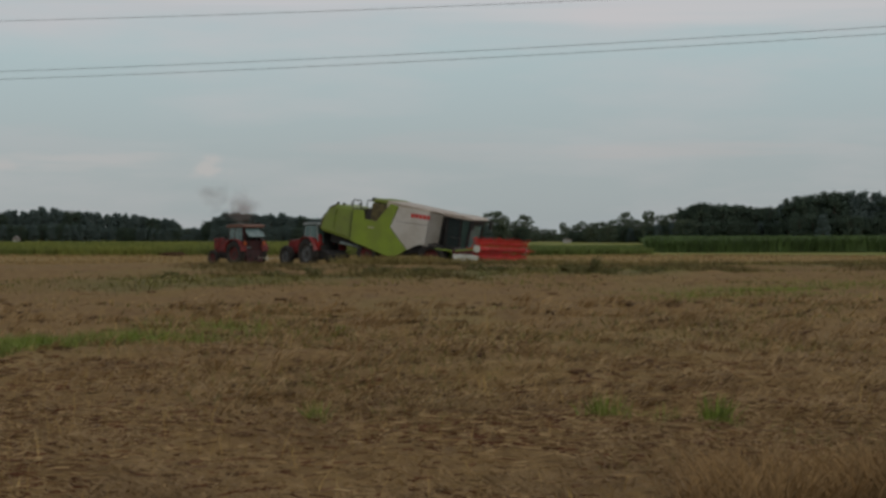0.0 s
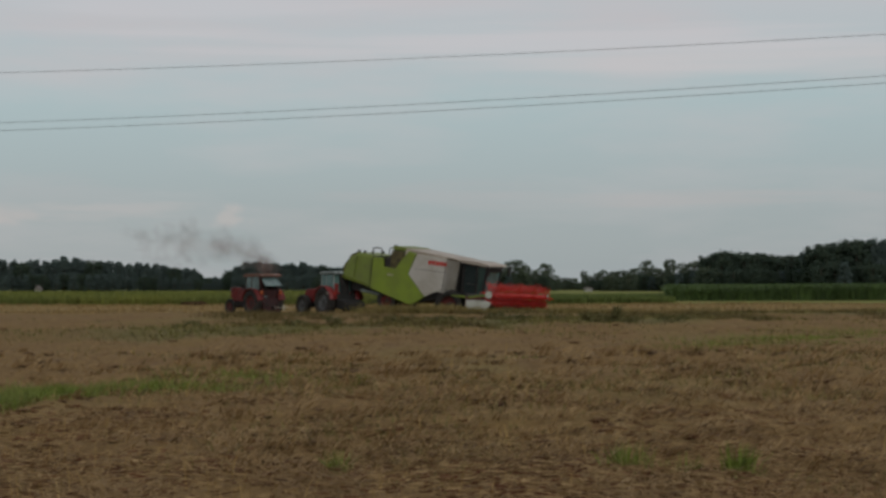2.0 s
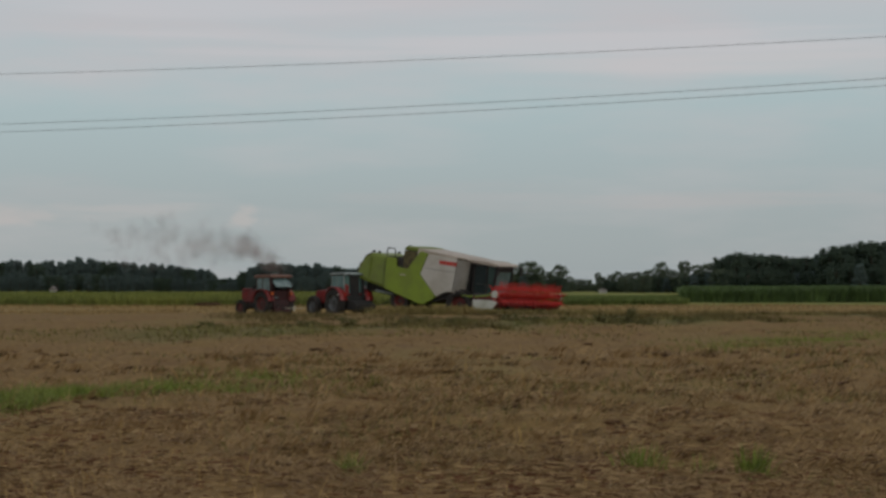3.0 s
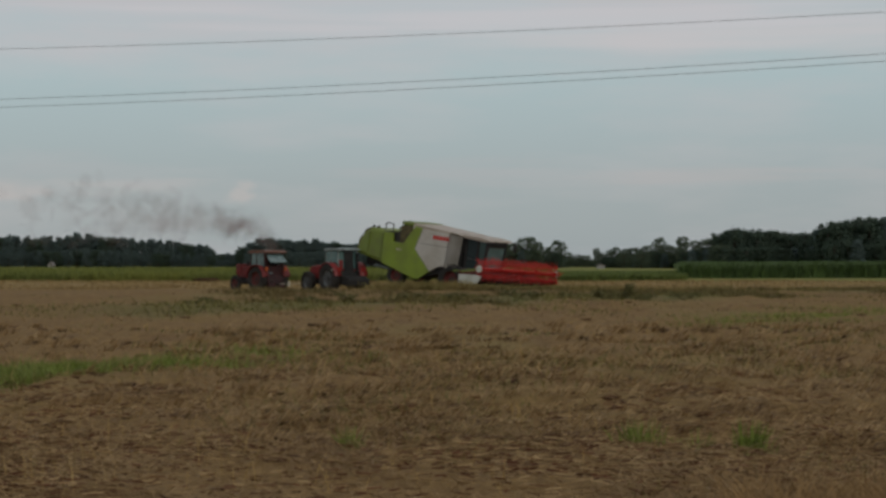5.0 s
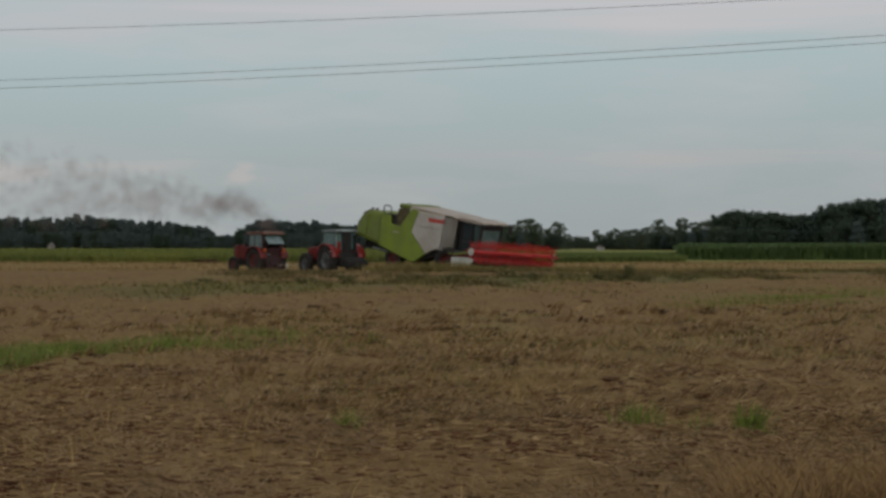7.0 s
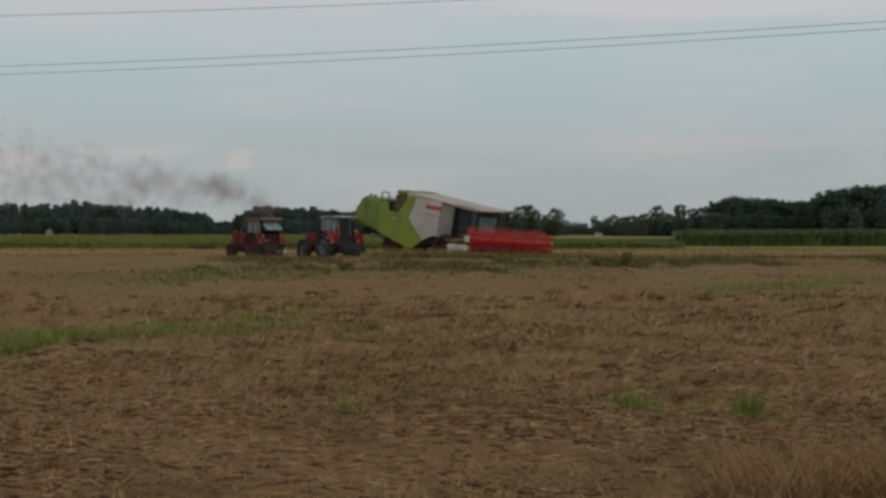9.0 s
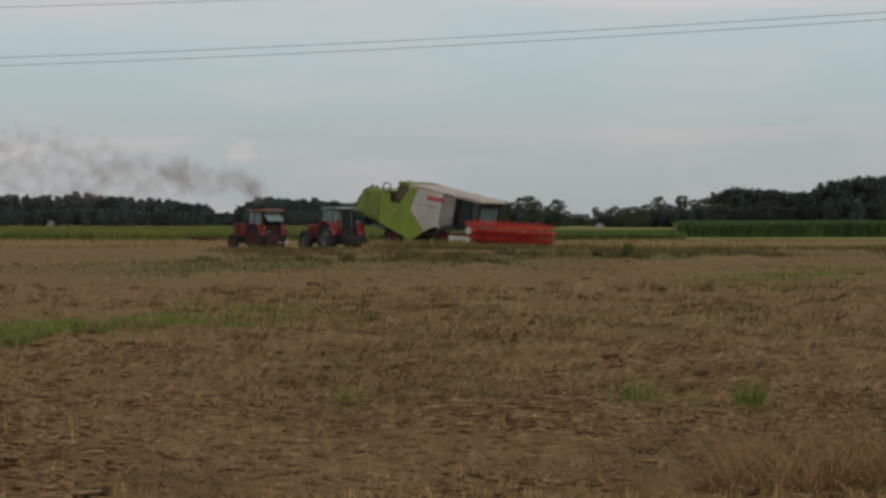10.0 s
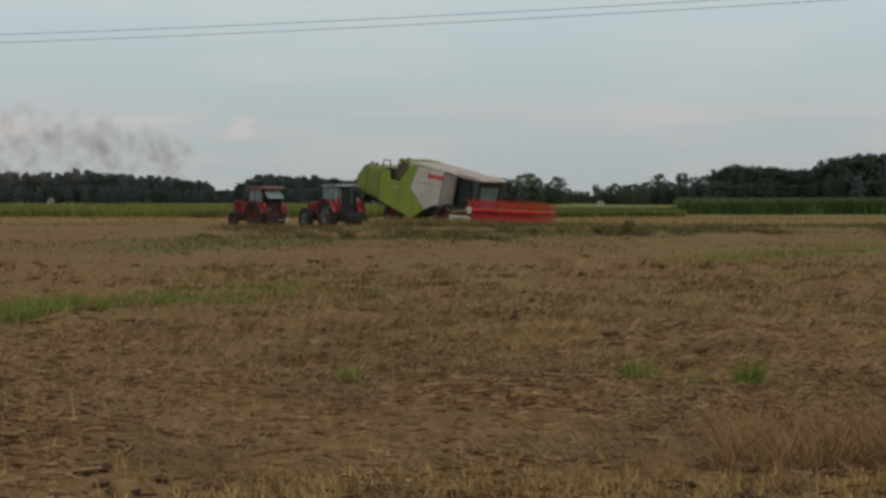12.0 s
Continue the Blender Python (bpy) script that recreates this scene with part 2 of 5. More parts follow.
def ground_material():
    """Stubble, lodged straw, weeds and soil of one field, by where they lie."""
    m = bpy.data.materials.new("harvested_field_ground")
    m.use_nodes = True
    n, l = m.node_tree.nodes, m.node_tree.links
    p = n["Principled BSDF"]
    p.inputs["Roughness"].default_value, p.inputs["Specular IOR Level"].default_value = 0.95, 0.1
    co = n.new("ShaderNodeTexCoord")

    def tex(sx, sy, scale, detail=6.0):
        mp, t = n.new("ShaderNodeMapping"), n.new("ShaderNodeTexNoise")
        mp.inputs["Scale"].default_value = (sx, sy, 1)
        t.inputs["Scale"].default_value, t.inputs["Detail"].default_value = scale, detail
        l.new(co.outputs["Object"], mp.inputs["Vector"])
        l.new(mp.outputs["Vector"], t.inputs["Vector"])
        return t.outputs["Fac"]

    def span(src, a, b):
        r = n.new("ShaderNodeMapRange")
        r.inputs["From Min"].default_value, r.inputs["From Max"].default_value = a, b
        l.new(src, r.inputs["Value"])
        return r.outputs["Result"]

    def blend(fac, a, b):
        x = n.new("ShaderNodeMix")
        x.data_type = "RGBA"
        l.new(fac, x.inputs["Factor"])
        for key, value in (("A", a), ("B", b)):
            if isinstance(value, tuple):
                x.inputs[key].default_value = (*value, 1)
            else:
                l.new(value, x.inputs[key])
        return x.outputs["Result"]

    def times(a, b):
        x = n.new("ShaderNodeMath")
        x.operation = "MULTIPLY"
        for k, value in enumerate((a, b)):
            if isinstance(value, float):
                x.inputs[k].default_value = value
            else:
                l.new(value, x.inputs[k])
        return x.outputs[0]

    xyz = n.new("ShaderNodeSeparateXYZ")
    l.new(co.outputs["Object"], xyz.inputs["Vector"])
    fine, mid, broad = tex(1, 0.6, 9.0, 8.0), tex(1, 0.35, 1.3), tex(1, 0.3, 0.16)
    straw = blend(span(fine, 0.35, 0.68), (0.158, 0.097, 0.041), (0.250, 0.162, 0.066))
    straw = blend(times(span(mid, 0.53, 0.68), 0.4), straw, (0.105, 0.056, 0.033))
    straw = blend(times(span(broad, 0.50, 0.66), 0.55), straw, (0.195, 0.160, 0.058))
    gold = blend(span(fine, 0.3, 0.7), (0.21, 0.146, 0.060), (0.30, 0.212, 0.088))
    gold = blend(times(span(mid, 0.45, 0.7), 0.4), gold, (0.21, 0.155, 0.07))
    def plus(a, b, k):
        x = n.new("ShaderNodeMath")
        x.operation = "MULTIPLY_ADD"
        x.inputs[1].default_value = k
        l.new(a, x.inputs[0])
        l.new(b, x.inputs[2])
        return x.outputs[0]

    # the weedy strip runs slantwise over the field
    lane = plus(xyz.outputs["X"], plus(broad, xyz.outputs["Y"], 10.0), -1.12)
    weeds = blend(span(mid, 0.35, 0.62), (0.095, 0.10, 0.034), (0.165, 0.13, 0.055))
    strip = times(span(lane, 60.0, 64.0), span(lane, 75.0, 69.0))
    col = blend(span(plus(xyz.outputs["X"], plus(broad, xyz.outputs["Y"], 12.0), 0.45), 98.0, 110.0), straw, gold)
    col = blend(times(times(strip, span(broad, 0.30, 0.52)), span(xyz.outputs["X"], -14.0, -6.5)), col, weeds)
    # bare crumbly soil at the near edge
    bare = times(times(span(plus(mid, xyz.outputs["Y"], 1.6), 9.9, 9.1), span(mid, 0.40, 0.54)), span(xyz.outputs["X"], -1.3, -0.6))
    col = blend(times(bare, 0.95), col, (0.05, 0.028, 0.018))
    far = blend(span(broad, 0.35, 0.65), (0.16, 0.18, 0.045), (0.2, 0.2, 0.06))
    col = blend(span(xyz.outputs["Y"], 128.0, 136.0), col, far)
    l.new(col, p.inputs["Base Color"])
    b = n.new("ShaderNodeBump")
    b.inputs["Strength"].default_value, b.inputs["Distance"].default_value = 0.6, 0.05
    l.new(fine, b.inputs["Height"])
    l.new(b.outputs["Normal"], p.inputs["Normal"])
    return m


# ---------------------------------------------------------------- mesh helpers
def part(name, bm, mat, parent=None, label="", smooth=False):
    """Links a bmesh as one mesh object under a thing or a part."""
    me = bpy.data.meshes.new(name)
    bmesh.ops.recalc_face_normals(bm, faces=bm.faces)
    bm.to_mesh(me)
    bm.free()
    me.materials.append(mat)
    if smooth:
        for poly in me.polygons:
            poly.use_smooth = True
    ob = new(name, me)
    if parent:
        ob.parent = parent
    if label:
        tagged(ob, label)
    return ob


def prism(points, y0, y1, bevel=0.0, bm=None, pinch=0.0):
    """A side outline of (x, z) points drawn out from y0 to y1; pinch narrows the upper half."""
    bm = bm or bmesh.new()
    zs = [z for _, z in points]
    lo, hi = min(zs), max(zs)
    mid = (y0 + y1) / 2

    def narrow(y, z):
        return mid + (y - mid) * (1 - pinch * (z - lo) / max(hi - lo, 1e-6))

    a = [bm.verts.new((x, narrow(y0, z), z)) for x, z in points]
    b = [bm.verts.new((x, narrow(y1, z), z)) for x, z in points]
    made = [bm.faces.new(a), bm.faces.new(b[::-1])]
    for i in range(len(points)):
        j = (i + 1) % len(points)
        made.append(bm.faces.new((a[j], a[i], b[i], b[j])))
    bmesh.ops.recalc_face_normals(bm, faces=made)
    if bevel:
        edges = {e for fc in made for e in fc.edges}
        bmesh.ops.bevel(bm, geom=list(edges), offset=bevel, segments=2, affect="EDGES", profile=0.6)
    return bm


def box(x0, x1, y0, y1, z0, z1, bevel=0.0, bm=None, pinch=0.0):
    return prism([(x0, z0), (x1, z0), (x1, z1), (x0, z1)], y0, y1, bevel, bm, pinch)


def lathe(profile, segments=28, bm=None, centre=(0, 0, 0)):
    """A ring of (radius, y) points turned about the y axis."""
    bm = bm or bmesh.new()
    rings = []
    for k in range(segments):
        a = 2 * math.pi * k / segments
        rings.append([bm.verts.new((centre[0] + r * math.cos(a), centre[1] + y, centre[2] + r * math.sin(a))) for r, y in profile])
    for k in range(segments):
        r0, r1 = rings[k], rings[(k + 1) % segments]
        for i in range(len(profile) - 1):
            bm.faces.new((r0[i], r0[i + 1], r1[i + 1], r1[i]))
    return bm


def tube(points, radius, bm=None, sides=8):
    """A pipe along a line of points."""
    bm = bm or bmesh.new()
    pts = [Vector(p) for p in points]
    rings = []
    for i, p in enumerate(pts):
        d = (pts[min(i + 1, len(pts) - 1)] - pts[max(i - 1, 0)]).normalized()
        u = d.cross(Vector((0.0, 0.0, 1.0)) if abs(d.z) < 0.9 else Vector((1.0, 0.0, 0.0))).normalized()
        v = d.cross(u)
        r = radius[i] if isinstance(radius, (list, tuple)) else radius
        rings.append([bm.verts.new(p + r * (math.cos(2 * math.pi * k / sides) * u + math.sin(2 * math.pi * k / sides) * v)) for k in range(sides)])
    for a, b in zip(rings, rings[1:]):
        for k in range(sides):
            bm.faces.new((a[k], a[(k + 1) % sides], b[(k + 1) % sides], b[k]))
    bm.faces.new(rings[0][::-1])
    bm.faces.new(rings[-1])
    return bm


def thing(name, label, category, group=""):
    return tagged(new(name), label, category, group)


def lin(t, table):
    """The value at t of a table of (t, value), straight between its rows."""
    return float(np.interp(t, [a for a, _ in table], [b for _, b in table]))


def smooth_step(v, a, b):
    k = np.clip((v - a) / (b - a), 0, 1)
    return k * k * (3 - 2 * k)


GRID = np.random.default_rng(4).random((256, 256))


def ripple(x, y):
    """Smooth noise of 0 to 1 on a square lattice of one metre."""
    xi, yi = np.floor(x).astype(int), np.floor(y).astype(int)
    u, v = x - xi, y - yi
    u, v = u * u * (3 - 2 * u), v * v * (3 - 2 * v)
    g = lambda a, b: GRID[a % 256, b % 256]
    return (g(xi, yi) * (1 - u) + g(xi + 1, yi) * u) * (1 - v) + (g(xi, yi + 1) * (1 - u) + g(xi + 1, yi + 1) * u) * v


def land(x, y):
    """The height of the ground: a rough field, a low bank with weeds and the hollow behind it."""
    x, y = np.asarray(x, float), np.asarray(y, float)
    near = 1 - smooth_step(y, 60, 100)
    z = 0.17 * (ripple(x * 0.9, y * 0.7) - 0.5) * near + 0.07 * (ripple(x * 3.1 + 9, y * 2.3) - 0.5) * near + 0.16 * (ripple(x * 0.2 + 40, y * 0.15) - 0.5)
    z = z + 0.10 * np.exp(-((y - 61.8 - 1.12 * x) / 3.5) ** 2)
    z = z - 0.35 * smooth_step(y, 93, 98.5) * (1 - smooth_step(y, 112, 130))
    z = z - 0.33 * np.exp(-(((x - 1.5) / 3.2) ** 2 + ((y - 99.6) / 2.6) ** 2) ** 2)
    return z


def cloud_of(name, verts, faces, mat, label, category=""):
    """Many small pieces in one mesh, from number arrays."""
    me = bpy.data.meshes.new(name)
    k = faces.shape[1]
    me.vertices.add(len(verts))
    me.vertices.foreach_set("co", verts.astype(np.float32).ravel())
    me.loops.add(faces.size)
    me.loops.foreach_set("vertex_index", faces.astype(np.int32).ravel())
    me.polygons.add(len(faces))
    me.polygons.foreach_set("loop_start", np.arange(0, faces.size, k, dtype=np.int32))
    me.polygons.foreach_set("loop_total", np.full(len(faces), k, dtype=np.int32))
    me.update(calc_edges=True)
    me.materials.append(mat)
    return tagged(new(name, me), label, category, kind="stuff")


def blades(rng, x, y, length, width, lean, turn, base=None, stiff=0.6):
    """Bent blades: two joined quads each, rooted on the ground. lean: radians from upright; turn: the way they lean."""
    n = len(x)
    z = land(x, y) - 0.02 if base is None else base
    root = np.stack([x, y, z], 1)
    way = np.stack([np.cos(turn), np.sin(turn), np.zeros(n)], 1)
    face = rng.uniform(0, np.pi, n)
    side = np.stack([np.cos(face), np.sin(face), np.zeros(n)], 1) * (width / 2)[:, None]
    up = np.array([0.0, 0.0, 1.0])
    first = np.cos(lean * stiff)[:, None] * up + np.sin(lean * stiff)[:, None] * way
    over = np.minimum(lean * 1.25, 1.56)
    later = np.cos(over)[:, None] * up + np.sin(over)[:, None] * way
    mid = root + first * (length * 0.5)[:, None]
    tip = mid + later * (length * 0.5)[:, None]
    verts = np.stack([root - side, root + side, mid - side * 0.8, mid + side * 0.8, tip - side * 0.25, tip + side * 0.25], 1).reshape(-1, 3)
    i = np.arange(n)[:, None] * 6
    faces = np.concatenate([i + [0, 1, 3, 2], i + [2, 3, 5, 4]], 1).reshape(-1, 4)
    return verts, faces


# ---------------------------------------------------------------- ground
def steps(*runs):
    out = [runs[0][0]]
    for a, b, s in runs:
        n = max(1, round((b - a) / s))
        out += [a + (b - a) * k / n for k in range(1, n + 1)]
    return np.array(out)


def build_ground():
    far = [16, 20, 26, 34, 45, 60, 85, 130, 200, 320, 520, 900, 1600, 3000]
    xs = np.concatenate([-np.array(far[::-1], float), steps((-14.8, 14.8, 0.17)), np.array(far, float)])
    ys = np.concatenate([[-3000, -900, -300, -100, -40, -15, -5, 0, 3], steps((5, 34, 0.17), (34, 60, 0.4), (60, 130, 0.5)), [135, 142, 155, 180, 220, 280, 360, 470, 620, 850, 1300, 2200, 4800]])
    X, Y = np.meshgrid(xs, ys)
    v = np.stack([X.ravel(), Y.ravel(), land(X, Y).ravel()], 1)
    w = len(xs)
    i = (np.arange(len(ys) - 1)[:, None] * w + np.arange(w - 1)[None, :]).ravel()[:, None]
    ob = cloud_of("ground", v, np.concatenate([i, i + 1, i + w + 1, i + w], 1), ground_material(), "wide harvested field with brown lodged straw, weeds and golden stubble", "field")
    ob["kind"] = "structure"
    for poly in ob.data.polygons:
        poly.use_smooth = True


build_ground()


# ---------------------------------------------------------------- far trees
def make_tree(seed, pine, dense=False):
    """A tree ten metres high: tapered trunk, limbs, and a crown of many small leaf clumps."""
    rng = np.random.default_rng(seed)
    root = thing("pine_tree" if pine else "broadleaf_tree", "tall dark pine at the edge of the wood" if pine else "dark green broadleaf tree at the edge of the field", "tree", "trees of the far wood")
    bm = tube([(0, 0, -0.6), (0.05, 0, 2.5), (0.0, 0.08, 5.5), (0.05, 0, 9.0)], [0.24, 0.19, 0.13, 0.04], sides=7)
    centres = []
    for k in range(124):
        z = rng.uniform(0.7, 9.3) if pine else rng.uniform(0.6, 8.9)
        h = (z - 0.4) / 9.6
        reach = (2.2 * (1 - h) ** 0.6 + 0.4) if pine else 3.1 * math.sin(math.pi * min(0.98, 0.13 + 0.80 * h)) ** 0.6 + 0.2
        a, r = rng.uniform(0, 2 * math.pi), reach * rng.uniform(0.2, 1.0) ** 0.6
        tip = (r * math.cos(a), r * math.sin(a), z + rng.uniform(-0.1, 0.5))
        if k % 6 == 0:
            tube([(0, 0, max(0.2, z - 0.5 * r)), tip], [0.06, 0.015], bm, 5)
        centres.append((tip, rng.uniform(0.5, 0.9) * (0.85 if pine else 1.1)))
    centres.append(((0.05, 0, 9.2), 0.55 if pine else 0.9))
    part("trunk", bm, BARK, root)
    vs, fs, base = [], [], 0
    for (cx, cy, cz), r in centres:
        n = 84 if dense else 64
        d = rng.normal(size=(n, 3))
        d /= np.linalg.norm(d, axis=1)[:, None]
        c = np.array([cx, cy, cz]) + d * (r * rng.uniform(0.3, 1.0, n) ** 0.6)[:, None] * np.array([1, 1, 0.75])
        face = d + rng.normal(0, 0.35, (n, 3)) + (0, 0, 0.45)
        u = np.cross(face, rng.normal(size=(n, 3)))
        u /= np.linalg.norm(u, axis=1)[:, None]
        w = np.cross(face, u)
        w /= np.linalg.norm(w, axis=1)[:, None]
        s = rng.uniform(0.09, 0.19, n)[:, None] if dense else rng.uniform(0.11, 0.22, n)[:, None]
        vs.append(np.stack([c - u * s, c + w * s * 0.65, c + u * s, c - w * s * 0.65], 1).reshape(-1, 3))
        fs.append(np.arange(n * 4).reshape(n, 4) + base)
        base += n * 4
    crown = cloud_of("crown", np.concatenate(vs), np.concatenate(fs), NEEDLE if pine else HEDGELEAF if dense else LEAF, "dark ragged needle crown" if pine else "dark leafy crown")
    crown.parent = root
    return root


# tops of the wood as seen over the field: direction (metres aside per 3000 m), height above eye level (same), distance
SKYLINE = ((-1300, 62, 560), (-784, 48, 560), (-715, 43, 560), (-655, 51, 560), (-575, 45, 560), (-480, 39, 560), (-416, 31, 560), (-404, 16, 620), (-372, 17, 600), (-348, 33, 545), (-336, 45, 540),
           (-220, 41, 540), (-160, 34, 540), (-60, 40, 520), (60, 34, 520), (146, 46, 470), (175, 24, 520), (202, 40, 480), (222, 15, 640), (262, 14, 640), (288, 22, 500), (346, 31, 490), (380, 44, 470),
           (412, 28, 470), (430, 46, 450), (478, 45, 440), (506, 62, 430), (590, 60, 430), (612, 51, 430), (632, 60, 430), (652, 55, 425), (700, 80, 400), (820, 77, 400))


# trees that stand apart: direction, height above eye level (both per 3000 m), width, distance
SINGLES = ((118, 36, 34, 470), (145, 47, 52, 470), (166, 38, 26, 472), (202, 41, 34, 480), (186, 30, 20, 478), (222, 20, 16, 500), (236, 16, 22, 560), (252, 15, 22, 560), (271, 28, 15, 500), (281, 20, 18, 505), (291, 24, 13, 500), (304, 30, 20, 495),
           (322, 27, 26, 492), (340, 29, 34, 490), (358, 32, 28, 488), (381, 46, 30, 470), (398, 34, 26, 468), (424, 49, 28, 455), (446, 42, 26, 455), (468, 46, 32, 445), (410, 30, 30, 462), (490, 34, 62, 425), (350, 22, 60, 440), (320, 20, 40, 450))


def build_wood():
    rng = np.random.default_rng(11)
    kinds = [make_tree(s, s % 2 == 0) for s in range(6)] + [make_tree(s, False, True) for s in (21, 22, 23)]
    side = [a for a, _, _ in SKYLINE]
    used = set()

    def plant(k, x, dist, tall, wide):
        place = pose(x / 3000 * dist, dist, -0.1, 0, 0, rng.uniform(0, 360))
        ob = copy_thing(kinds[k], place) if k in used else kinds[k]
        ob.matrix_basis = place
        used.add(k)
        ob.scale = (tall / 10 * wide, tall / 10 * wide, tall / 10)

    for x, up, w, dist in SINGLES:
        tall = up / 3000 * dist + 1.45
        plant(6 + int(rng.integers(0, 3)), x, dist, tall * 1.03, min(1.6, w / 3000 * dist / (0.66 * tall)))
    for gap, low, thin, edge in ((0.0, 1.0, 1.0, 60.0), (9.0, 0.93, 1.0, 60.0), (18.0, 0.88, 1.15, 60.0), (-8.0, 0.55, 1.2, 0.0)):
        x = -900.0
        while x < 930:
            up, dist = float(np.interp(x, side, [b for _, b, _ in SKYLINE])), float(np.interp(x, side, [c for _, _, c in SKYLINE])) + gap
            apart = 105 < x < 484
            tall = (up / 3000 * dist + 1.45) * (min(low, 0.62) if apart else low) * rng.uniform(0.96, 1.1)
            left = x < 60
            k = int(rng.integers(0, 3)) * 2 + (0 if rng.random() < (0.75 if left else 0.25) else 1)
            s = tall / 10.0
            wide = min(1.5, max(0.9, 1.0 / max(s, 0.3) ** 0.4))
            plant(k, x, dist + rng.uniform(-3, 3), tall, wide)
            x += s * wide * rng.uniform(2.1, 3.6) / dist * 3000 * thin


build_wood()


# ---------------------------------------------------------------- fields behind
def build_fields():
    rng = np.random.default_rng(21)
    # yellow-green crop, dense at its near edge
    n = 48000
    y = 133 + rng.uniform(0, 1, n) ** 2.2 * 220
    x = rng.uniform(-0.36, 0.062, n) * y
    v, f = blades(rng, x, y, rng.uniform(0.5, 0.85, len(x)), rng.uniform(0.05, 0.09, len(x)) * (y / 133), rng.uniform(0.05, 0.6, len(x)), rng.uniform(0, 6.28, len(x)))
    cloud_of("grain_crop", v, f, CROP, "dense yellow-green standing crop behind the stubble", "crop")
    # maize block with tall leaves
    n = 52000
    y = 160 + rng.uniform(0, 1, n) ** 2.0 * 110
    x = (0.1395 + rng.uniform(0, 1, n) * 0.225) * y
    v, f = blades(rng, x, y, rng.uniform(1.15, 1.72, n), rng.uniform(0.07, 0.13, n) * (y / 160), rng.uniform(0.05, 0.75, n), rng.uniform(0, 6.28, n))
    cloud_of("maize_crop", v, f, CORN, "tall dense green maize at the edge of the stubble", "maize")
    n = 16000
    y = 141 + rng.uniform(0, 1, n) ** 2.0 * 80
    x = rng.uniform(0.058, 0.143, n) * y
    v, f = blades(rng, x, y, rng.uniform(0.38, 0.64, n), rng.uniform(0.06, 0.1, n), rng.uniform(0.05, 0.7, n), rng.uniform(0, 6.28, n))
    cloud_of("distant_crop", v, f, CROPGREEN, "low green crop beside the maize", "crop")


build_fields()


# ---------------------------------------------------------------- straw and weeds
def swirl(x, y):
    return 2.2 + 1.3 * ripple(x * 0.35 + 70, y * 0.22) + 0.9 * ripple(x * 1.1 + 20, y * 0.9 + 5)


